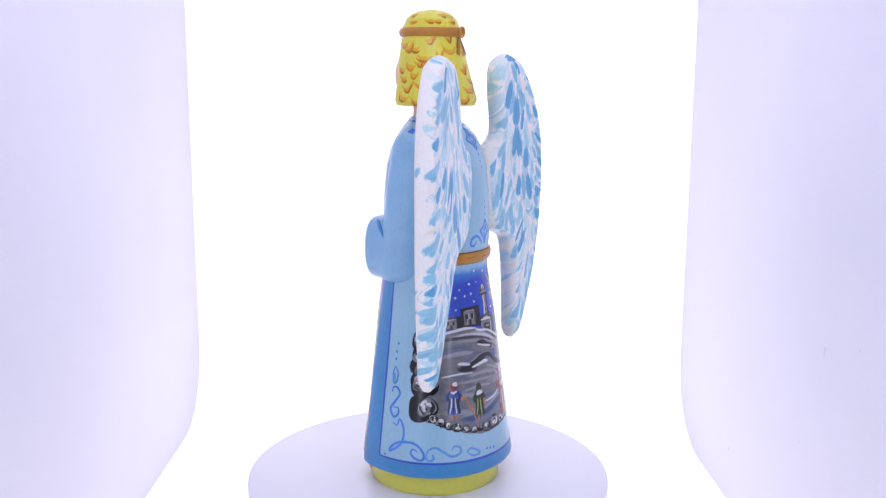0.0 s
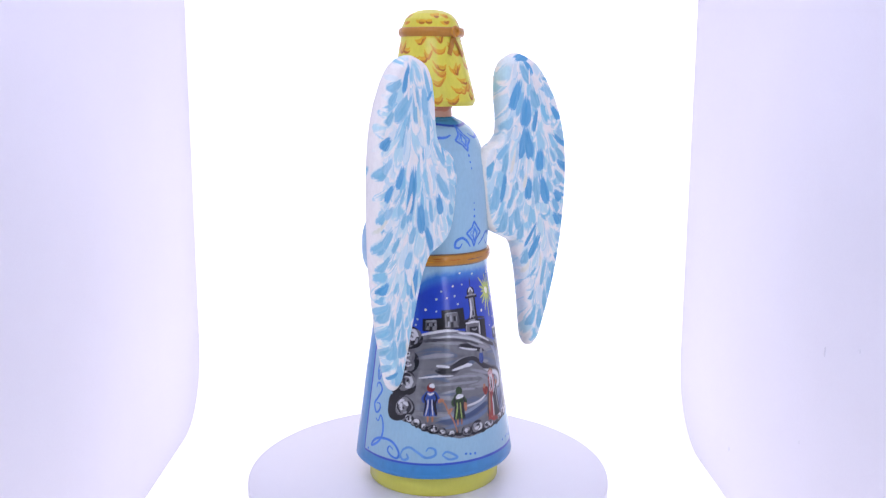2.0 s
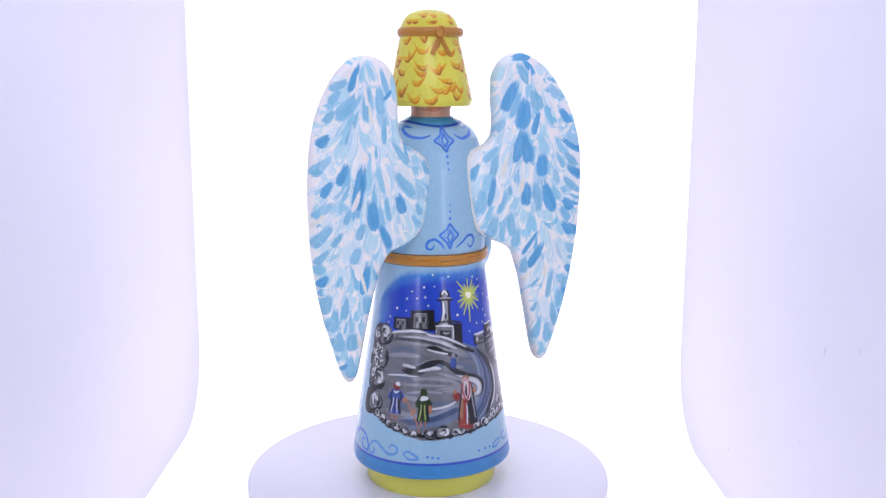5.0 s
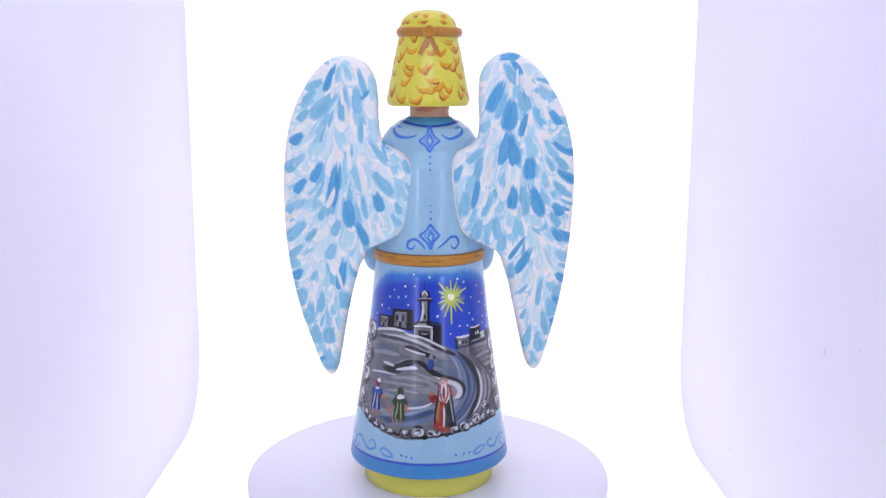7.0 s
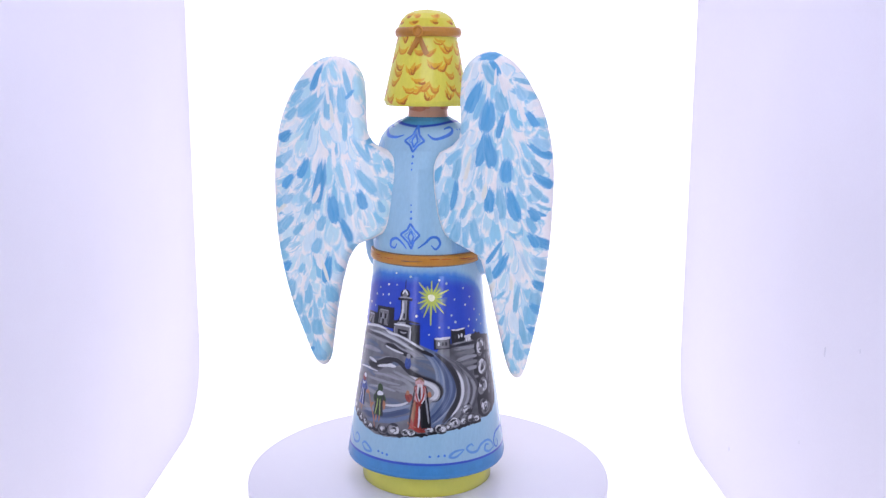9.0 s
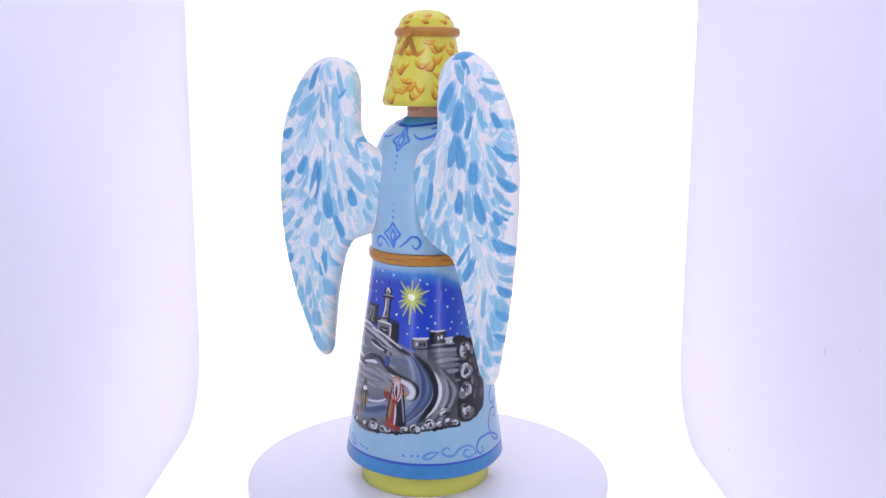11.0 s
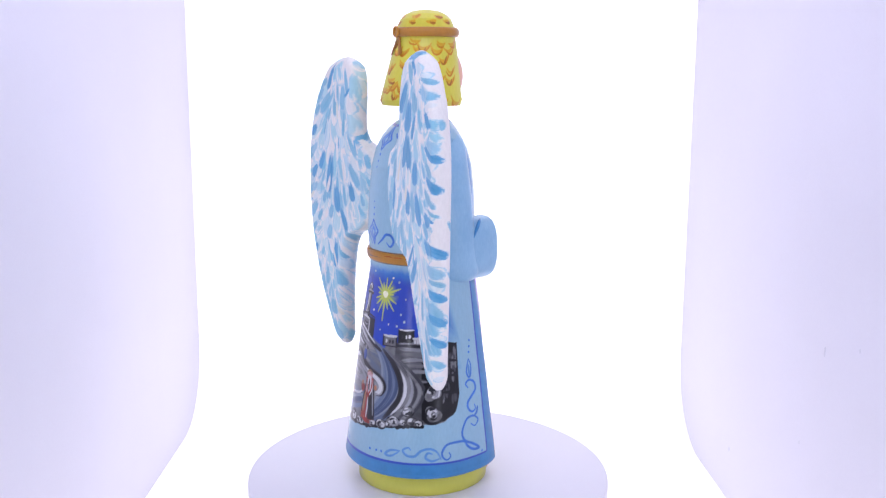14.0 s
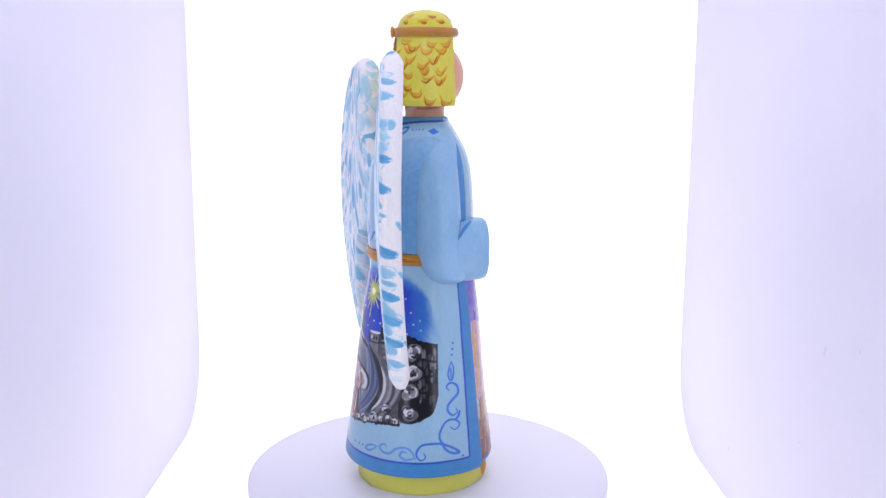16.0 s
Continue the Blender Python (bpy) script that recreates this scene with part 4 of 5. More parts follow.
def paint_shapes(c):
    """The little painted shapes on the hill, kept plain."""
    def plain(phi, z, w, h, coat, top, trim):
        k = mm_per_degree(robe, phi, z)
        quad(c, on_robe, [(phi - 0.42 * w / k, z + 0.5 * h), (phi + 0.42 * w / k, z + 0.5 * h), (phi + 0.62 * w / k, z - 0.5 * h), (phi - 0.62 * w / k, z - 0.5 * h)], coat, 0.70, 6)
        blob(c, on_robe, (phi, z + 0.36 * h), 0.62 * w, 0.18 * h, coat, 0.72, 0.08)
        for o in (-0.36, -0.05, 0.22, 0.45):
            ribbon(c, on_robe, [(phi + o * 0.6 * w / k, z + 0.2 * h), (phi + o * 0.7 * w / k, z - 0.1 * h), (phi + 1.2 * o * w / k, z - 0.5 * h)], random.uniform(0.4, 0.9), trim if o in (-0.36, 0.22) else INKDAB, 0.80, 4)
        for o in (-1, 1):
            ribbon(c, on_robe, [(phi + o * 0.34 * w / k, z + 0.46 * h), (phi + o * 0.58 * w / k, z + 0.22 * h), (phi + o * 0.42 * w / k, z), (phi + o * 0.62 * w / k, z - 0.5 * h)], 0.9, INKDAB, 0.82, 5)
            ribbon(c, on_robe, [(phi + o * 0.46 * w / k, z + 0.40 * h), (phi + o * 0.72 * w / k, z + 0.22 * h), (phi + o * 0.60 * w / k, z + 0.04 * h)], 1.5, coat, 0.78, 5)
        ribbon(c, on_robe, [(phi - 0.3 * w / k, z + 0.44 * h), (phi, z + 0.38 * h), (phi + 0.3 * w / k, z + 0.46 * h)], 1.2, SNOWDAB, 0.83, 4)
        blob(c, on_robe, (phi, z + 0.66 * h), 0.36 * w, 0.17 * h, top, 0.76, 0.06)
        for o in (-0.22, 0.2):
            ribbon(c, on_robe, [(phi + o * w / k, z - 0.46 * h), (phi + o * w / k, z - 0.74 * h)], 0.8, TAN, 0.66, 3)
    plain(-47.2, 52.0, 5.6, 12.5, CLOAK, MAROON, SNOWDAB)
    blob(c, on_robe, (-46.2, 61.3), 1.2, 1.2, SNOW, 0.84, 0.3)
    plain(-23.7, 49.6, 5.0, 12.5, LEAF, LEAF, RAYDAB)
    blob(c, on_robe, (-23.4, 55.0), 1.8, 1.3, SNOW, 0.82, 0.3)
    ribbon(c, on_robe, [(-38.0, 53.6), (-35.4, 51.6), (-33.0, 48.0), (-28.6, 42.5), (-26, 36.8)], 0.55, TAN, 0.84, 5)
    blob(c, on_robe, (-39.0, 53.6), 1.4, 1.1, TAN, 0.80, 0.3)
    blob(c, on_robe, (-31.5, 48.0), 1.6, 0.9, TAN, 0.80, 0.3, 40)
    blob(c, on_robe, (-18.4, 49.4), 0.8, 2.4, TAN, 0.80, 0.2)
    # tall red shape
    quad(c, on_robe, [(7.6, 61.5), (16.8, 61.5), (20.4, 39.5), (3.4, 39.0)], MAROON, 0.70)
    quad(c, on_robe, [(13.2, 60.0), (18.2, 59.0), (20.4, 40.0), (13.2, 39.5)], SOOT, 0.75)
    quad(c, on_robe, [(7.0, 53.0), (8.4, 53.5), (7.4, 41.0), (3.0, 41.0)], TAN, 0.76)
    blob(c, on_robe, (12.2, 57.4), 3.4, 4.6, ROSE, 0.82, 0.12)
    blob(c, on_robe, (11.9, 63.4), 2.3, 2.1, ROSE, 0.86, 0.08)
    blob(c, on_robe, (12.4, 57.0), 1.5, 3.6, MAROON, 0.92, 0.1)
    ribbon(c, on_robe, [(9.8, 60.5), (9.0, 56), (11.6, 52.4)], 0.6, SNOW, 0.95, 4)
    ribbon(c, on_robe, [(14.2, 60.5), (15.6, 56), (13.2, 52.4)], 0.6, SNOW, 0.95, 4)
    for o in (-3.4, -1.6, 1.4, 3.2):
        ribbon(c, on_robe, [(12.1 + o * 0.5, 62.4), (12.2 + o, 57.6), (12.3 + o * 0.4, 53.4)], 0.55, random.choice([SNOW, ROSE, SNOW]), 0.97, 4)
    ribbon(c, on_robe, [(8.4, 64.2), (11.8, 65.4), (15.4, 63.8)], 0.6, EARTH, 0.95, 4)
    ribbon(c, on_robe, [(17.2, 60.5), (18.8, 50), (20.2, 41)], 0.7, SOOT, 0.86, 4)
    for x in (8.5, 10.5, 12.0):
        ribbon(c, on_robe, [(x, 52), (x - 0.6, 46), (x - 1.0, 41)], 0.6, random.choice([MAROON, ROSE, EARTH]), 0.90, 4)
    blob(c, on_robe, (3.0, 55.2), 1.7, 2.6, MAROON, 0.80, 0.25)
    blob(c, on_robe, (2.0, 57.6), 0.8, 1.2, TAN, 0.86, 0.2)
    blob(c, on_robe, (19.6, 57.0), 0.9, 1.5, TAN, 0.80, 0.2)
    ribbon(c, on_robe, [(4.0, 45), (6.6, 41), (12, 38.6), (16, 38.2)], (1.2, 2.2, 1.2), MAROON, 0.84, 5)
    ribbon(c, on_robe, [(3.0, 42.5), (5.6, 40.4), (9.0, 40.0)], 1.0, TAN, 0.90, 4)
    for points, w, mat in (([(8.0, 60), (5.4, 50), (3.6, 40)], 1.0, INKDAB), ([(12.8, 52), (13.2, 46), (13.0, 40)], 1.2, INKDAB), ([(9.8, 52), (9.2, 46), (7.4, 40.5)], 1.2, REDDAB), ([(11.4, 51), (11.6, 45), (10.8, 40)], 0.9, SNOWDAB),
                           ([(9.8, 62), (8.8, 57.5), (11.8, 52.6), (15.2, 57.5), (14.6, 62)], 0.7, REDDAB), ([(12.2, 61), (11.4, 57), (12.2, 54.2)], 1.0, INKDAB), ([(16.0, 58), (17.6, 50), (18.8, 42)], 0.9, MISTDAB), ([(4.4, 41.6), (7.4, 39.4), (12.0, 37.6)], 1.4, REDDAB)):
        ribbon(c, on_robe, points, w, mat, 0.99, 6, across=6)
    # small blue shape far up the road
    blob(c, on_robe, (1.4, 72.9), 1.5, 3.4, CLOAK, 0.62, 0.1)
    blob(c, on_robe, (1.6, 76.4), 1.0, 1.2, MIST, 0.66, 0.1)


def paint_border(c):
    # hem band and line, and the two upright borders of the open coat
    field(c, on_robe, [(-128, 13), (132, 13)], [(-128, 20.9), (132, 20.9)], BORDER, 0.22)
    ribbon(c, on_robe, [(-108.5 + 227.5 * k / 24, 20.9) for k in range(25)], 1.1, LINE, 0.34, 3, blunt=True)
    for side, line, edge in ((1, 119.6, 132.0), (-1, -109.2, -128.0)):
        ribbon(c, on_robe, [(line, 20.9), (line + side * 0.6, 52), (line + side * 0.2, 82), (line + side * 0.6, 117)], 1.0, LINE, 0.40, 8, blunt=True)
        lo, hi = sorted((line, edge))
        field(c, on_robe, [(lo, 14.6), (hi, 14.6)], [(lo, 117.5), (hi, 117.5)], BORDER, 0.24)
    # the robe inside the open coat
    bands = [(0.13, 0.10, 0.50), (0.17, 0.13, 0.52), (0.24, 0.18, 0.52), (0.36, 0.26, 0.50), (0.46, 0.26, 0.38), (0.48, 0.22, 0.22), (0.44, 0.24, 0.14), (0.34, 0.20, 0.10), (0.26, 0.14, 0.07), (0.20, 0.08, 0.05)]
    for k, tint in enumerate(bands):
        hi = 117 - 10.2 * k
        field(c, on_robe, [(132.0, 14.6), (180, 14.6), (232.0, 14.6)], [(132.0, hi), (180, hi + 2), (232.0, hi)], paint_mat("inner_robe_paint", tint, 0.3), 0.20 + 0.012 * k, ragged=3.5)
    for k in range(90):
        phi, z = random.uniform(134, 230), random.uniform(18, 108)
        pick = [VIOLET, CLOAK, MIST] if z > 76 else [ROSE, MAROON, SNOW, TAN, CURL] if z > 44 else [EARTH, LEAF, TAN, MAROON]
        ribbon(c, on_robe, [(phi, z), (phi + random.uniform(-2, 3), z - 2), (phi + random.uniform(-3, 4), z - random.uniform(4, 9))], random.uniform(0.7, 2.2), random.choice(pick), 0.38 + 0.002 * k, 4)
    field(c, on_robe, [(200, 52), (214, 48), (232, 50)], [(200, 92), (214, 96), (232, 94)], LEAF_BRIGHT, 0.58, ragged=3.0)
    field(c, on_robe, [(132, 50), (146, 48), (160, 52)], [(132, 84), (140, 90), (160, 86)], ROSE, 0.58, ragged=3.0)
    for points, w, mat in (([(134, 88), (139, 78), (136, 62), (141, 50)], 1.6, CURLDABS[0]), ([(142, 86), (146, 70), (143, 54)], 1.6, CURLDABS[0]), ([(134, 50), (139, 46), (137, 38), (133, 40)], 4.0, SNOWDAB), ([(136, 47), (140, 43), (138, 40)], 1.6, SKYDAB),
                           ([(204, 86), (212, 70), (208, 54)], 2.0, RAYDAB), ([(222, 90), (226, 74), (220, 58)], 2.0, RAYDAB), ([(216, 46), (222, 42), (230, 44)], 4.0, SNOWDAB)):
        ribbon(c, on_robe, points, w, mat, 0.66, 6, across=8)
    for name in ([(107.8, 72.1), (109.9, 68.4), (109, 63.8), (106.7, 62.5), (104.6, 65.3), (106, 69.3), (107.8, 72.1)], [(-99.9, 69), (-96.9, 65.8), (-97.6, 61.6), (-100.6, 60.3), (-102, 65.2), (-99.9, 69)]):
        ribbon(c, on_robe, name, 0.75, SCROLL, 0.36)
    for name in ([(105.2, 57.1), (102.7, 59.4), (106.6, 61.1), (112.1, 59.3), (112.9, 55.4), (107.6, 52.2), (103.7, 49.7), (103.5, 46.8), (107, 44.4), (111.4, 45.3), (110.5, 47.8)], [(104.8, 38.5), (108.8, 36.8), (112.9, 39.2), (109.9, 41.7), (105.2, 42.2), (100.1, 40.7), (95.5, 35.2), (97.5, 30.7), (105.4, 27.8), (111.2, 24.7), (105.2, 24.9), (99.6, 27.6), (97.5, 30.1), (91.6, 30.8), (82, 30.3), (77.7, 27.1), (77.8, 24.2), (81.2, 22.4), (84.2, 24.1), (82.9, 26.2)], [(113.8, 46.5), (112.3, 43.5), (108.3, 41.6)], [(-101.7, 55.5), (-100.9, 57.9), (-96.6, 58.2), (-93.8, 55.2), (-97.9, 51), (-102.2, 46.8), (-98.5, 42.9), (-94.2, 45), (-94.6, 47.8), (-99.3, 47.8)], [(-98, 39.8), (-94.5, 39), (-92.2, 42.3), (-88.6, 38.8), (-88, 33), (-92, 28.2), (-99.7, 24.9), (-98.3, 27.3), (-92.2, 30.2), (-82.6, 31.2), (-75.6, 29.7), (-71.1, 25.6), (-72.4, 22.6), (-77.6, 23.2), (-81.2, 25.5), (-79.6, 28), (-76.4, 26.7)]):
        ribbon(c, on_robe, name, (0.7, 1.1, 0.6), SCROLL, 0.36)
    for name in ([(76.6, 22.7), (73.5, 27), (67.8, 28.8), (61.1, 27.7), (56.7, 25), (51, 25.1), (47.6, 27.6), (51.5, 29.3), (53.6, 28.1)], [(75.3, 23.5), (69.4, 22.5), (64.9, 24.2), (66.5, 26.7), (70.1, 26)], [(45.5, 27.3), (38.2, 27), (33.7, 24.6), (38.7, 24.1), (45.5, 27.3)], [(-70.2, 22.7), (-68.2, 27.1), (-62.7, 29.2), (-56.4, 27), (-50.1, 24.4), (-43.5, 25.6), (-43.3, 28.5), (-47.7, 29.5), (-49.9, 27.6)], [(-64.8, 25.7), (-63.5, 23.4), (-67.7, 22.4), (-70.3, 25.3)], [(-38, 25.6), (-34.1, 27.2), (-26.8, 24), (-33, 23.2), (-38, 25.6)]):
        ribbon(c, on_robe, name, (0.7, 1.1, 0.6), SCROLL_PALE, 0.38)
    for name in ([(107.8, 72.1), (109.9, 68.4), (109, 63.8), (106.7, 62.5), (104.6, 65.3), (106, 69.3), (107.8, 72.1)], [(-99.9, 69), (-96.9, 65.8), (-97.6, 61.6), (-100.6, 60.3), (-102, 65.2), (-99.9, 69)]):
        blob(c, on_robe, (name[0][0] - 0.4, name[0][1] - 6.0), 0.7, 2.6, SCROLL_PALE, 0.40)
    for at in [(110.3, 81.5), (109.5, 78.4), (108.7, 75.5)] + [(30.1, 25.4), (25.6, 25.3), (19.4, 25.1), (114.1, 22.4)] + [(-98.2, 80.9), (-99.6, 76.6), (-99.7, 72.8)] + [(-20, 24.9), (-16.4, 24.5), (-12.5, 24.2), (-104.1, 22.4)]:
        blob(c, on_robe, at, 0.6, 0.6, SCROLL, 0.36, 0.15, n=10)


def paint_back(c):
    for line in ([(0.4, 193), (5.3, 188.1), (12.4, 185.4), (4.9, 183.2), (0.3, 180), (-4.2, 183.2), (-12.4, 185.4), (-3.9, 188.1), (0.4, 193)], [(0.9, 144.3), (5.5, 141.1), (10.7, 138.5), (4.4, 135.3), (1.5, 131.2), (-1.9, 134.7), (-10, 138.5), (-2.5, 141.1), (0.9, 144.3)]):
        for a, b in zip(line, line[1:]):
            ribbon(c, on_robe, [a, b], (0.7, 0.9, 0.7), SCROLL, 0.34, 6, blunt=True)
        for a, b in zip(line, line[1:]):
            m = (sum(p[0] for p in line[:-1]) / 8, sum(p[1] for p in line[:-1]) / 8)
            ribbon(c, on_robe, [(m[0] + (a[0] - m[0]) * 0.6, m[1] + (a[1] - m[1]) * 0.6), (m[0] + (b[0] - m[0]) * 0.6, m[1] + (b[1] - m[1]) * 0.6)], 0.4, SCROLL_PALE, 0.32, 4)
    for line in ([(0.3, 188.7), (4.3, 185.4), (0.3, 182.2), (-3, 185.4), (0.3, 188.7)], [(1.5, 140.6), (4.4, 137.7), (1.5, 133.6), (-1.4, 137.7), (1.5, 140.6)]):
        for a, b in zip(line, line[1:]):
            ribbon(c, on_robe, [a, b], 0.7, SCROLL, 0.38, 4, blunt=True)
    for line in ([(-16.2, 188.1), (-27.4, 186.9), (-42.9, 187.5), (-57.1, 190.1), (-60.5, 192.3), (-45.1, 191.6)], [(15.7, 188.6), (24, 186.4), (37.1, 187.4), (50.7, 189.7), (51.7, 191.9), (39.2, 191.2)], [(-3.7, 131.2), (-8.3, 134.1), (-14.7, 136.3), (-21.4, 135), (-22.7, 132), (-17.7, 131.2), (-14.7, 133.4)], [(8.4, 131.7), (16.1, 134.5), (22.2, 137.3), (28.7, 137.1), (31.4, 134), (26.7, 131.2), (22.2, 133.2)]):
        ribbon(c, on_robe, line, (0.7, 1.2, 0.6), SCROLL, 0.36)
    for i, at in enumerate([(0.9, 177.8), (0.9, 174.5), (0.9, 171.4), (1.5, 153.7), (1.5, 150.3), (1.5, 146.9)]):
        r = (0.6, 0.5, 0.4, 0.35, 0.5, 0.6)[i]
        blob(c, on_robe, at, r, r * 1.1, SCROLL, 0.34, 0.15, n=10)
    field(c, on_robe, [(-180, 194.9), (-100, 194.8), (-57, 194.4), (-24, 193.1), (0.4, 192.4), (28, 193.1), (60, 194.4), (100, 194.8), (180, 194.9)], [(-180, 196.1), (0, 196.1), (180, 196.1)], COLLAR, 0.12)
    # soft shade behind the sleeves, put into the robe's blue; a band edges the coat in front of them
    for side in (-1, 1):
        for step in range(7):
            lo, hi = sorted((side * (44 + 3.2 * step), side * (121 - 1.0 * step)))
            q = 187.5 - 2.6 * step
            field(c, on_robe, [(lo, 127), (hi, 127)], [(lo, q - 4), (lo * 0.75 + hi * 0.25, q - 0.6), ((lo + hi) / 2, q), (lo * 0.25 + hi * 0.75, q - 0.6), (hi, q - 4)], ROBE_SHADE[step], 0.05 + 0.012 * step, ragged=0.6)
        lo, hi = sorted((side * 124, side * 136))
        field(c, on_robe, [(lo, 129), (hi, 129)], [(lo, 187), (hi, 187)], BORDER, 0.14)
    ribbon(c, on_robe, [(-180, 194.9), (-100, 194.8), (-57, 194.4), (-24, 193.1), (0.4, 192.4), (28, 193.1), (60, 194.4), (100, 194.8), (180, 194.9)], 0.9, LINE, 0.3, 4, blunt=True)
    for k in (-1, 1):
        for phi in (62, 68, 74, 80):
            blob(c, on_robe, (k * phi, 189.5 + 0.02 * phi), 0.35, 0.35, SCROLL, 0.35, n=8)
        quad(c, on_robe, [(k * 88, 190.4), (k * 100, 191.6), (k * 108, 189.6), (k * 96, 188.6)], SCROLL, 0.36, 6)
    for z in (127.9, 122.4):
        ribbon(c, on_robe, [(-112 + 16 * k, z + random.uniform(-0.12, 0.12)) for k in range(15)], 0.7, EARTH, 0.42, 4, blunt=True)


def paint_hair(c):
    def curl(phi, z, w, mat, lift, thick, sag, lean=0.0):
        k = mm_per_degree(hair, phi, z)
        pts = [(phi - w / k, z + sag), (phi - 0.55 * w / k, z - 0.1 + lean * 0.3), (phi + 0.1 * w / k, z - 0.35 * sag + lean * 0.5), (phi + 0.7 * w / k, z + 0.25 * sag + lean), (phi + w / k, z + 1.0 * sag + lean)]
        ribbon(c, on_hair, pts, (0.25, thick, 0.2), mat, lift, 5)
    row = 0
    for z in (206.4, 211.8, 217.2, 222.6, 228.0, 233.4):
        row += 1
        a = interp(HEADS, z)[0]
        count = int(250 * a * math.pi / 180 / 8.0)
        for k in range(count + 1):
            phi = -125 + 250 * (k + 0.5 * (row % 2)) / count + random.uniform(-7, 7)
            if abs(phi) > 125:
                continue
            zz = z + random.uniform(-2.8, 2.8)
            w = random.uniform(1.9, 3.6)
            sag = random.uniform(0.9, 3.0)
            lean = random.choice((-1, 1)) * random.uniform(0.4, 2.6)
            curl(phi + random.uniform(-4, 4), zz + 1.4, w * 1.2, CURLDABS[0], 0.09, random.uniform(1.5, 2.6), sag, lean)
            curl(phi, zz, w, CURLDABS[1], 0.16, random.uniform(0.9, 1.6), sag, lean)
            if random.random() < 0.6:
                side = random.uniform(-4, 4)
                curl(phi + side, zz - 0.3, w * 0.6, CURLDABS[2], 0.23, random.uniform(0.8, 1.2), sag * 0.8, lean)
    for z, count in ((244.6, 9), (247.6, 7)):
        for k in range(count):
            phi = 360 * (k + random.uniform(0.1, 0.9)) / count - 180
            curl(phi, z + random.uniform(-0.5, 0.5), random.uniform(1.8, 3.2), CURLDABS[0], 0.10, 2.6, 0.7, random.uniform(-0.6, 0.6))
            curl(phi + 3, z - 0.2, random.uniform(1.2, 2.2), random.choice(CURLDABS[1:]), 0.18, 1.6, 0.6, random.uniform(-0.6, 0.6))


def carve_trims(c):
    # thin dark blue tubes draw the shade of the fold where each sleeve turns into its cuff
    for side in (-1, 1):
        c.tube([Vector((side * x, y, z)) / 1000 for x, y, z in smooth_path([(22.5, 18.5, 144.0), (26.5, 15.5, 142.8), (30.0, 12.0, 139.8), (32.2, 8.6, 135.0)], 5)], [0.0001 + 0.0009 * math.sin(math.pi * k / 15) for k in range(16)], MID, 10)
    # the feet under the open coat
    for phi in (150, 212):
        p = robe(phi, 13.8)
        c.grid([[Vector((p.x * 0.78 + 0.0042 * math.sin(a) * math.cos(b), p.y * 0.80 + 0.0055 * math.sin(a) * math.sin(b), 0.0075 + 0.0075 * math.cos(a)))
                 for b in (math.tau * j / 20 for j in range(20))] for a in (0.05 + 3.04 * i / 12 for i in range(13))], CURL, True, True)
    # worn darker edge and light wear on the belt
    for k in range(26):
        phi = random.uniform(-110, 110)
        z = 125.1 + random.uniform(-1.4, 1.4)
        ribbon(c, lambda p, q, l=0.0: robe(p, q, l + 0.3 + 1.2 * math.sqrt(max(0.0, 1 - ((q - 125.1) / 2.7) ** 2))), [(phi, z), (phi + 6, z + random.uniform(-0.3, 0.3)), (phi + random.uniform(9, 16), z)], random.uniform(0.3, 0.8),
               random.choice([CURL_DARK, EARTH, CURL]), 0.10, 4)
    # brush marks on the neck
    def neck(phi, z, lift=0.0):
        r = 10.45 + lift
        return Vector((CENTRE + r * math.sin(radians(phi)), -2.2 - r * math.cos(radians(phi)), z)) / 1000
    for k in range(7):
        phi, z = random.uniform(-100, 70), random.uniform(198.4, 201.6)
        ribbon(c, neck, [(phi, z), (phi + 20, z + random.uniform(-0.3, 0.3)), (phi + random.uniform(34, 60), z)], random.uniform(1.0, 1.8), NECKDAB, 0.10 + 0.004 * k, 4, across=6)
    # knot and tails of the band
    blob(c, lambda p, q, l=0: hair(p, q, l + 1.9), (1.8, 239.7), 2.2, 2.2, GOLD, 0.3, 0.05)
    c.grid([[hair(1.8, 239.7, 2.3) + Vector((0.0023 * math.cos(a) * (1 + 0.3 * math.cos(b)), -0.0007 * math.sin(b), 0.0023 * math.sin(a) * (1 + 0.3 * math.cos(b)))) for b in (math.tau * j / 10 for j in range(11))]
            for a in (math.tau * i / 28 for i in range(29))], GOLD)
    for end in (-13.5, 17.5):
        for lift, w in ((0.5, 2.4), (0.75, 1.7)):
            ribbon(c, hair, [(1.8, 238.0), (1.8 + (end - 1.8) * 0.4, 234.0), (end, 228.2)], (w * 0.8, w, w * 1.1), GOLD, lift, 6, blunt=True)


def wing_size(table, z):
    z = min(max(z, table[0][0]), table[-1][0])
    for a, b in zip(table, table[1:]):
        if z <= b[0]:
            break
    k = (z - a[0]) / (b[0] - a[0])
    outer, inner = a[1] + (b[1] - a[1]) * k, a[2] + (b[2] - a[2]) * k
    return (outer + inner) / 2, abs(outer - inner) / 2


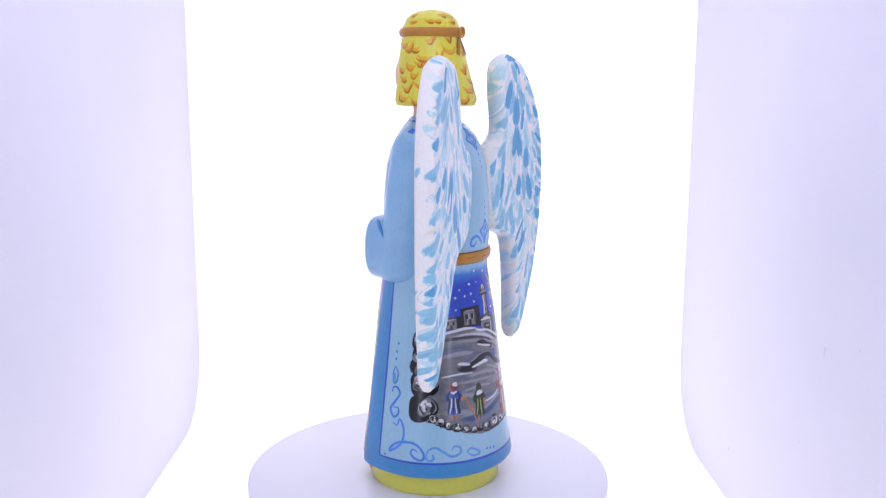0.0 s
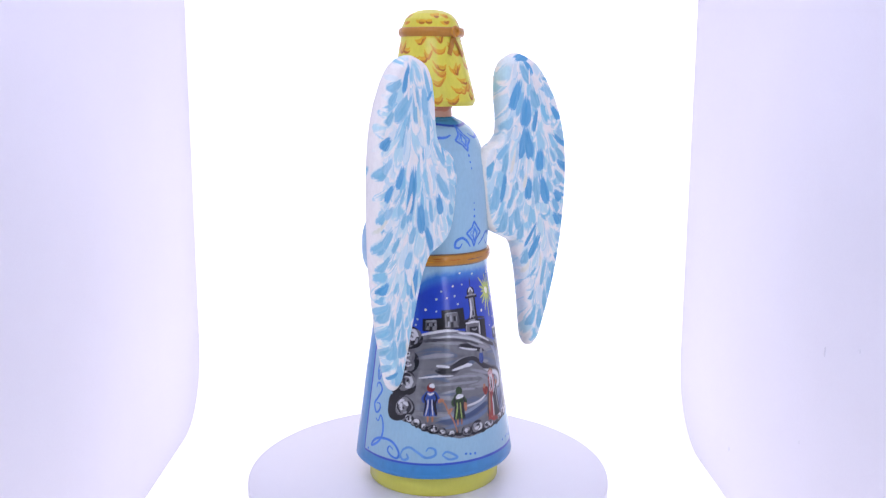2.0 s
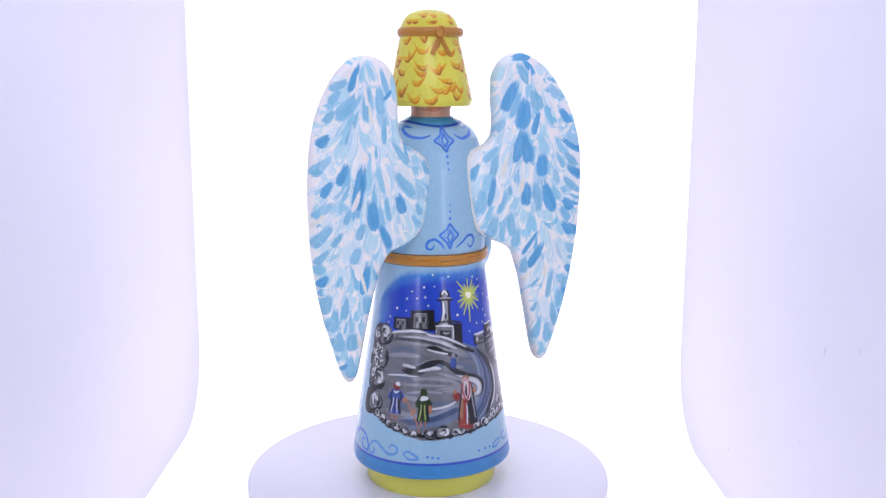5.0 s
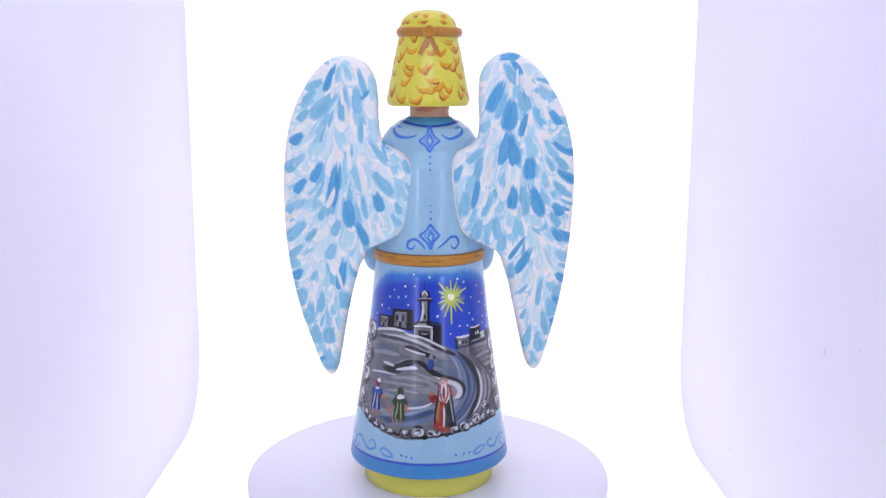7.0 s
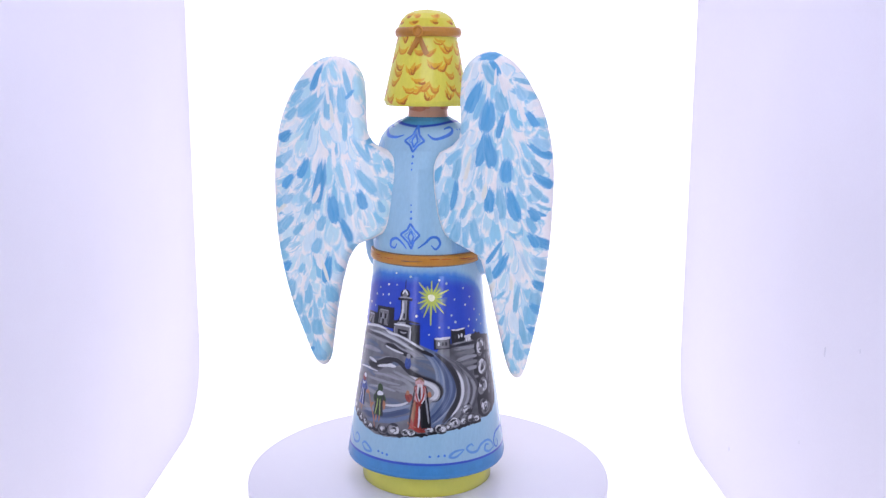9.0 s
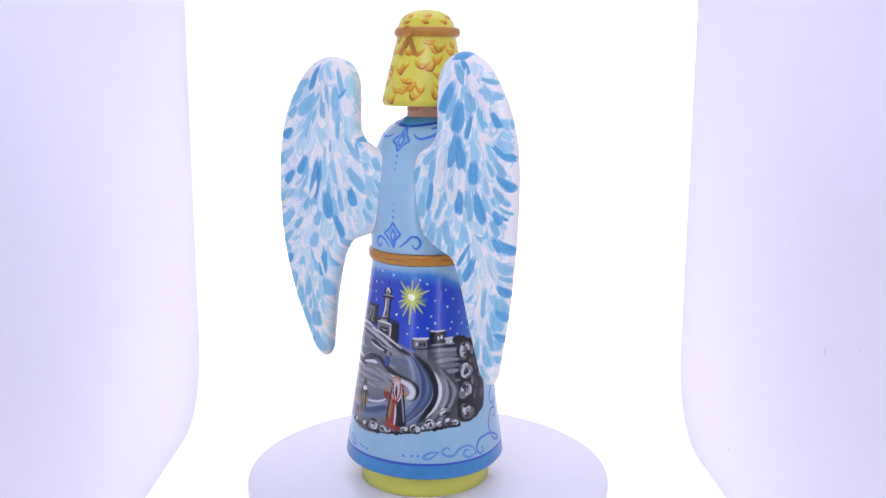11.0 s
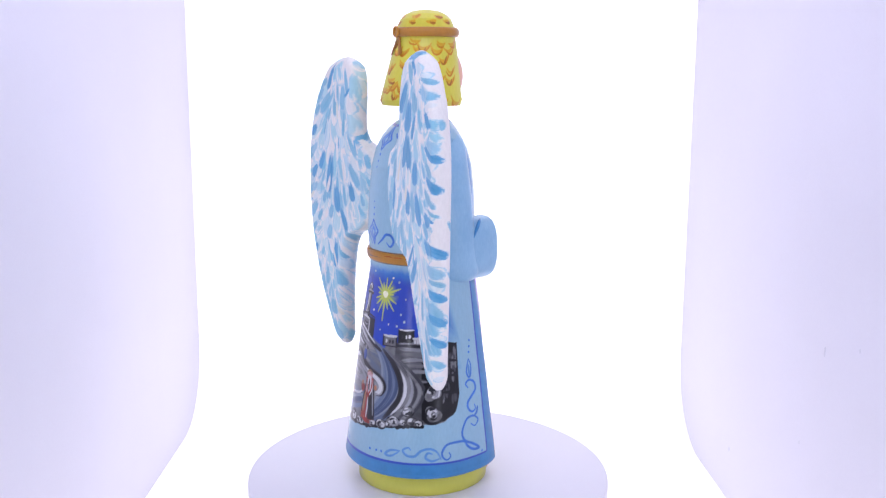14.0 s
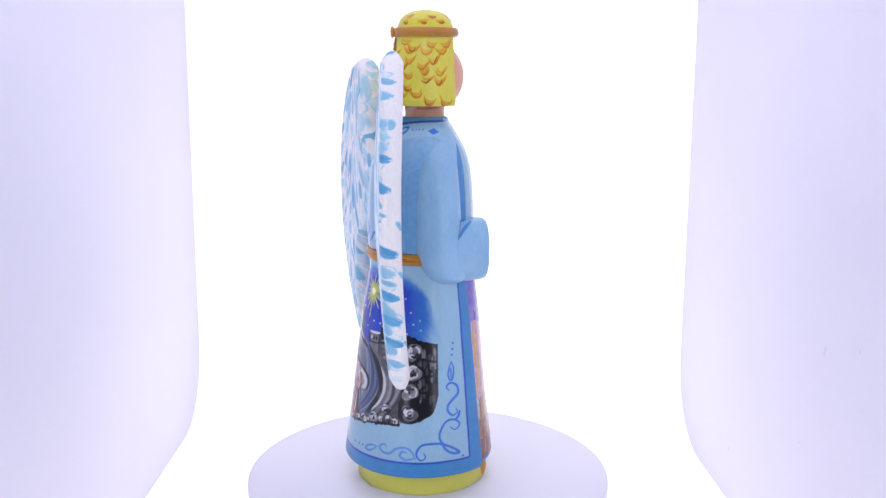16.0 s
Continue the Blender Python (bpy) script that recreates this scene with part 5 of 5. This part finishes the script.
def wing_form(table):
    top, tip = table[-1][0], table[0][0]

    def form(x, z, lift=0.0):
        """On a wing, across and up in millimetres; past the edge the paint runs round the rim."""
        z = min(max(z, tip), top)
        mid, half = wing_size(table, z)
        thick = 10.4 * min(1.0, math.sqrt(max(0.0, top - z) / 6.0) + 0.02) * min(1.0, math.sqrt(max(0.0, z - tip) / 7.0) * 0.9 + 0.12)
        rim = max(0.05, min(3.8, 0.75 * half))
        side = 1 if x > mid else -1
        past = abs(x - mid) - (half - rim)
        if past <= 0:
            return Vector((x, wing_back(x, z) + 5.2 - thick / 2 - 0.45 * lift, z)) / 1000
        a = min(past / rim * math.pi / 2, math.pi)
        lift = lift * 0.45 + (0.10 * min(1.0, past) if lift > 0 else 0.0)
        px = mid + side * (half - rim + (rim + lift) * math.sin(a))
        return Vector((px, wing_back(px, z) + 5.2 - (thick / 2 + lift) * math.cos(a), z)) / 1000
    return form


def carve_wing(c, table, down):
    form = wing_form(table)
    top, tip = table[-1][0], table[0][0]
    rows, skin = [], []
    picture = down.skin.reshape(down.rows, down.columns, 3)
    for i in range(561):
        z = tip + (top - tip) * (0.25 * (0.5 - 0.5 * math.cos(math.pi * i / 560)) + 0.75 * i / 560)
        mid, half = wing_size(table, z)
        rim = max(0.05, min(3.8, 0.75 * half))
        across = [mid - half - rim + 2 * rim * k / 36 for k in range(36)]
        across += [mid + (half - rim) * (k / 80 - 1) for k in range(161)]
        across += [mid + half - rim + 2 * rim * (k + 1) / 36 for k in range(36)]
        rows.append([form(x, z) for x in across])
        line = min(int(round((z - down.low) / (down.high - down.low) * (down.rows - 1))), down.rows - 1)
        column = np.clip(np.rint((np.array(across) - down.left) / (down.right - down.left) * (down.columns - 1)).astype(int), 0, down.columns - 1)
        skin.append(picture[line, column])
    c.grid(rows, WING_SKIN, True, True, np.concatenate(skin))


FEATHERS_LEFT = {
    "crown": [(-45, 224, 14, -24, 2.8, "d"), (-51, 216, 9, -59, 3.4, "m"), (-42, 225, 12, 22, 5.7, "l"), (-35, 222, 14, 16, 2.6, "m"), (-29, 211, 6, -43, 1.7, "d"), (-44, 211, 18, -44, 5.7, "m"), (-41, 214, 17, -6, 4.3, "m"), (-36, 214, 14, 4, 4.6, "m"), (-33, 200, 14, -3, 2.6, "m"), (-46, 203, 18, -22, 2.0, "m"), (-55, 206, 9, -68, 2.3, "l"), (-59, 200, 7, -55, 2.6, "l"), (-55, 190, 13, -56, 3.1, "l"), (-29, 219, 14, 8, 2.8, "l")],
    "middle": [(-52, 186, 9, -27, 2.3, "l"), (-61, 179, 11, -52, 4.6, "m"), (-53, 177, 11, -20, 3.7, "d"), (-45, 177, 23, -8, 5.4, "d"), (-51, 167, 9, -29, 1.7, "m"), (-41, 159, 15, 8, 5.7, "d"), (-39, 176, 16, 20, 4.3, "l"), (-33, 161, 13, 7, 2.6, "m"), (-51, 155, 8, -22, 3.1, "m"), (-44, 148, 9, -23, 3.7, "m"), (-63, 158, 9, -38, 4.3, "m"), (-55, 164, 8, -45, 2.6, "l"), (-62, 167, 9, -61, 2.6, "l"), (-29, 138, 10, 72, 4.0, "l")],
    "inner": [(-30, 187, 14, 36, 2.8, "m"), (-29, 173, 17, 37, 4.8, "m"), (-27, 161, 10, 17, 4.8, "d"), (-14, 177, 8, 33, 3.1, "m"), (-17, 156, 7, 24, 2.6, "m"), (-19, 168, 10, 61, 1.7, "l"), (-37, 147, 14, 25, 3.7, "d"), (-27, 141, 12, 68, 4.6, "c"), (-22, 151, 11, 18, 2.6, "l"), (-19, 180, 6, 26, 2.8, "l"), (-12, 166, 9, 20, 2.0, "c")],
    "outer": [(-62, 147, 12, -40, 4.8, "m"), (-55, 144, 9, -37, 2.8, "m"), (-47, 136, 9, -22, 4.3, "m"), (-57, 133, 9, -58, 3.1, "l"), (-60, 126, 10, -31, 3.7, "l"), (-42, 128, 16, -12, 4.3, "d"), (-40, 125, 8, 18, 2.3, "m"), (-56, 122, 7, -17, 3.1, "l"), (-62, 114, 11, -15, 4.0, "m"), (-54, 112, 12, -6, 3.7, "m"), (-44, 112, 11, 8, 4.3, "m"), (-66, 124, 9, -16, 2.3, "l"), (-51, 121, 9, -10, 2.6, "l")],
    "tip": [(-59, 106, 12, -10, 4.3, "m"), (-48, 104, 7, -6, 2.6, "l"), (-58, 94, 11, 7, 4.3, "m"), (-50, 93, 10, -7, 5.7, "m"), (-46, 85, 8, 9, 2.6, "l"), (-52, 81, 13, 5, 4.8, "m"), (-53, 76, 5, -35, 1.7, "d"), (-53, 99, 8, -12, 2.3, "l"), (-47, 109, 8, 9, 2.3, "l")],
}
FEATHERS_RIGHT = {
    "crown": [(34, 226, 10, 103, 3.7, "d"), (40, 226, 9, 38, 2.8, "d"), (37, 225, 12, 30, 4.3, "m"), (31, 224, 11, -26, 3.7, "l"), (37, 216, 16, -25, 5.4, "d"), (39, 212, 15, -19, 2.8, "m"), (41, 208, 16, -6, 6.0, "d"), (45, 213, 12, 18, 6.0, "m"), (49, 201, 12, -16, 2.8, "d"), (50, 212, 13, 73, 2.8, "m"), (52, 217, 8, 74, 2.0, "m"), (55, 205, 13, 29, 2.8, "l"), (62, 198, 7, 68, 3.1, "l")],
    "middle": [(40, 192, 17, -15, 5.4, "d"), (40, 192, 17, 9, 5.4, "d"), (48, 190, 13, 28, 4.3, "c"), (51, 180, 12, -3, 5.4, "d"), (42, 165, 12, -0, 4.8, "d"), (47, 166, 16, 4, 4.8, "m"), (51, 166, 17, 18, 5.1, "d"), (33, 163, 5, 4, 2.0, "m"), (32, 161, 13, -20, 2.8, "m"), (38, 172, 9, -9, 2.8, "l"), (57, 172, 9, 11, 2.6, "l")],
    "outer": [(60, 187, 13, 58, 3.1, "d"), (58, 179, 8, 29, 2.0, "m"), (63, 173, 11, 53, 3.7, "d"), (63, 166, 10, 46, 2.3, "m"), (61, 152, 10, 31, 4.3, "l"), (65, 154, 5, 67, 1.4, "d"), (64, 142, 10, 53, 4.0, "d"), (63, 133, 9, 23, 4.8, "l"), (59, 132, 17, 24, 3.1, "l"), (65, 158, 7, 62, 1.4, "m"), (65, 125, 6, 57, 2.0, "m"), (65, 192, 6, 62, 2.3, "l")],
    "inner": [(28, 183, 11, -48, 3.1, "m"), (31, 197, 9, -26, 3.7, "l"), (26, 180, 12, -10, 3.7, "m"), (17, 175, 10, -22, 2.6, "l"), (25, 169, 16, -9, 2.8, "d"), (19, 163, 14, -5, 4.6, "m"), (26, 148, 12, -14, 5.1, "m"), (33, 150, 13, 9, 4.3, "m"), (38, 141, 10, -9, 3.7, "m"), (45, 150, 13, 5, 4.8, "l"), (22, 145, 5, -24, 2.3, "c"), (29, 143, 9, 4, 2.6, "m")],
    "tip": [(49, 139, 14, -33, 2.0, "d"), (52, 133, 15, -29, 3.7, "d"), (42, 126, 9, 1, 2.6, "m"), (58, 118, 15, -11, 2.3, "m"), (51, 114, 8, -42, 1.7, "m"), (65, 115, 10, 2, 4.3, "m"), (62, 108, 11, 2, 4.8, "m"), (50, 101, 6, -20, 1.7, "m"), (58, 101, 14, 9, 3.1, "m"), (52, 93, 13, -6, 2.8, "m"), (56, 90, 12, 5, 3.7, "m"), (53, 78, 8, 15, 3.1, "l"), (63, 95, 8, -6, 2.0, "m"), (51, 123, 9, -16, 2.6, "l"), (56, 132, 9, -8, 2.8, "l")],
}


def paint_wing(c, table, feathers):
    def form(x, z, lift=0.0):
        return Vector((x, z, lift))

    s = 1 if table[len(table) // 2][1] > 0 else -1
    top, tip = table[-1][0], table[0][0]

    def dab(x, z, length, width, mat, lift, extra=0.0):
        mid, half = wing_size(table, z)
        u = s * (x - mid) / max(half, 1)
        low = min(1.0, max(0.0, (z - tip) / 60))
        angle = (62 * u if u > 0 else 38 * u) * (0.35 + 0.65 * low) + extra
        if z > top - 22:
            angle = 40 * u + extra
        bend = random.uniform(-9, 9)
        pts = []
        px, pz = x, z
        for i in range(5):
            pts.append((px, pz))
            a = radians(angle + bend * i / 4)
            px += s * math.sin(a) * length / 4
            pz -= math.cos(a) * length / 4
        pts = [(p, min(max(q, tip + 0.6), top - 0.6)) for p, q in pts]
        ribbon(c, form, pts, (width * 0.35, width * 0.9, width * 0.8), mat, lift, 4, metric=flat, across=9)

    def strokes(layers):
        for layer, (count, mats, lo, hi, thin, wide, lift) in enumerate(layers):
            for k in range(count):
                z = tip + 9 + (top - tip - 11) * ((k + random.random()) / count)
                mid, half = wing_size(table, z)
                if random.random() > 0.35 + half / 30:
                    continue
                x = mid + s * half * random.uniform(-0.95, 0.70)
                small = 0.5 + 0.5 * min(1.0, half / 20)
                dab(x, z, random.uniform(lo, hi) * small, random.uniform(thin, wide) * small, random.choice(mats), lift + random.uniform(0, 0.045), random.uniform(-10, 10))

    def feather(x, z, length, width, mat, lift, angle, curve):
        """One rounded feather from its root at x, z."""
        rows, px, pz, steps = [], x, z, 14
        for i in range(steps + 1):
            k = i / steps
            a = radians(angle + curve * (k - 0.3))
            dx, dz = s * math.sin(a), -math.cos(a)
            w = width * (0.30 + 0.70 * min(1.0, k / 0.55) ** 0.8)
            if k > 0.66:
                w *= math.sqrt(max(0.004, 1 - ((k - 0.66) / 0.34) ** 2))
            row = []
            for j in range(9):
                o = (j / 8 - 0.5) * w
                qz = min(max(pz + dx * o, tip + 0.5), top - 0.5)
                row.append(form(px - dz * o, qz, lift + 0.03 * (1 - (j / 4 - 1) ** 2)))
            rows.append(row)
            px += dx * length / steps
            pz += dz * length / steps
        c.grid(rows, mat)

    # rows of rounded feathers, upper over lower
    places = []
    z, row = tip + 10, 0
    while z < top + 6:
        mid, half = wing_size(table, min(z, top - 4))
        count = max(1, int(2 * half / 6.0))
        for k in range(count + 1):
            u = -0.92 + 1.62 * (k + 0.5 * (row % 2) + random.uniform(-0.25, 0.25)) / max(1, count)
            places.append((min(z + random.uniform(-2.5, 2.5), top - 1.0), mid + s * half * max(-0.9, min(0.72, u))))
        z += 7.5
        row += 1
    for k, (z, x) in enumerate(sorted(places)):
        mid, half = wing_size(table, z)
        u = s * (x - mid) / max(half, 1)
        small = 0.55 + 0.45 * min(1.0, half / 22)
        low = min(1.0, max(0.0, (z - tip) / 60))
        angle = (66 * u if u > 0 else 34 * u) * (0.35 + 0.65 * low) + random.uniform(-12, 12)
        length = random.uniform(15, 21) * small * (1.0 - 0.75 * max(0.0, u - 0.2) / 0.6)
        feather(x, z, length, random.uniform(6.4, 9.0) * small, random.choice([PLUME, PLUME, PLUME_PALE, PLUME_PALE]), 0.06 + 0.14 * k / len(places), angle, random.uniform(-26, 26))
    tones = {"d": DEEPDAB, "m": SKYDAB, "l": FAINTDAB, "c": CYANDAB}
    for place in feathers:
        for x, z, length, angle, width, key in feathers[place]:
            bend = random.uniform(-10, 10)
            pts = []
            px, pz = x, z
            for i in range(5):
                pts.append((px, min(max(pz, tip + 0.6), top - 0.6)))
                a = radians(angle + bend * (i / 4 - 0.5))
                px += math.sin(a) * length / 4
                pz -= math.cos(a) * length / 4
            if key in "dm":
                feather(x, z, length * 1.12, width * 1.55, tones[key], 0.23 + random.uniform(0, 0.03), s * angle, random.uniform(-18, 18))
            else:
                feather(x, z, length * 1.15, width * 1.7, PLUME, 0.225, s * angle, random.uniform(-15, 15))
    strokes(((20, [WHITEDAB, WHITEDAB, CREAMDAB, FAINTDAB], 9, 15, 2.0, 3.6, 0.28),))
    # thick white paint along the carved inner edge
    inner = [(x, z) for z, _, x in table if 134 < z < 184]
    ribbon(c, form, [(x + s * 1.2, z) for x, z in inner], (1.6, 2.6, 1.6), RIDGE, 0.32, 3, metric=flat, across=6)
    # blue feathers that end at the outer edge, one below the other
    z = top - 16
    while z > tip + 16:
        mid, half = wing_size(table, z)
        small = 0.6 + 0.4 * min(1.0, half / 20)
        feather(mid + s * half * 0.62, z, random.uniform(7.5, 11) * small, random.uniform(4.5, 6.5) * small, random.choice([SKYDAB, DEEPDAB, SKYDAB, SOFTDAB]), 0.30 + random.uniform(0, 0.02), random.uniform(38, 58) * (0.5 + 0.5 * min(1.0, (z - tip) / 60)), random.uniform(-30, 0))
        if random.random() < 0.35:
            ribbon(c, form, [(mid + s * (half + 1.0), z - 3), (mid + s * (half + 2.2), z - 6), (mid + s * (half + 2.6), z - 8)], 2.2, SKYDAB, 0.3, 4, metric=flat, across=6)
        z -= random.uniform(9.0, 13.0)


def angel():
    cloth = Canvas(-128, 232, 15.4, 196.2, 820, 664, (0.285, 0.49, 0.63), (0.32, 0.53, 0.655), True)
    for step in (paint_night, paint_land, paint_town, paint_boulders, paint_stars, paint_shapes, paint_border, paint_back):
        step(cloth)
    curls = Canvas(-180, 180, 202.6, 251.4, 400, 190, (0.64, 0.58, 0.055), (0.72, 0.65, 0.08), True)
    paint_hair(curls)
    down_left = Canvas(-78, 2, 62, 232, 330, 700, (0.80, 0.79, 0.77), (0.86, 0.83, 0.80))
    paint_wing(down_left, WING_LEFT, FEATHERS_LEFT)
    down_right = Canvas(2, 80, 62, 232, 330, 700, (0.80, 0.79, 0.77), (0.86, 0.83, 0.80))
    paint_wing(down_right, WING_RIGHT, FEATHERS_RIGHT)
    for skin in (cloth, curls, down_left, down_right):
        skin.dry()
    c = Carving()
    carve_body(c, cloth, curls)
    carve_sleeves(c)
    carve_trims(c)
    carve_wing(c, WING_LEFT, down_left)
    carve_wing(c, WING_RIGHT, down_right)
    ob = c.finish("angel_figurine")
    return tagged(ob, "carved wooden angel figurine, light blue painted robe, feathered wings", "figurine")


backdrop_sheet()
light_box()
stand = turntable()
figure = angel()


# ---- what moves: the turntable carries the figurine round ----
def motions():
    rows = [(t, pose(0, 0, 0, 0, 0, -8.799 * (t - 7.0))) for t in [2.0 * k for k in range(9)]]
    walk(stand, rows)
    walk(figure, rows)


motions()
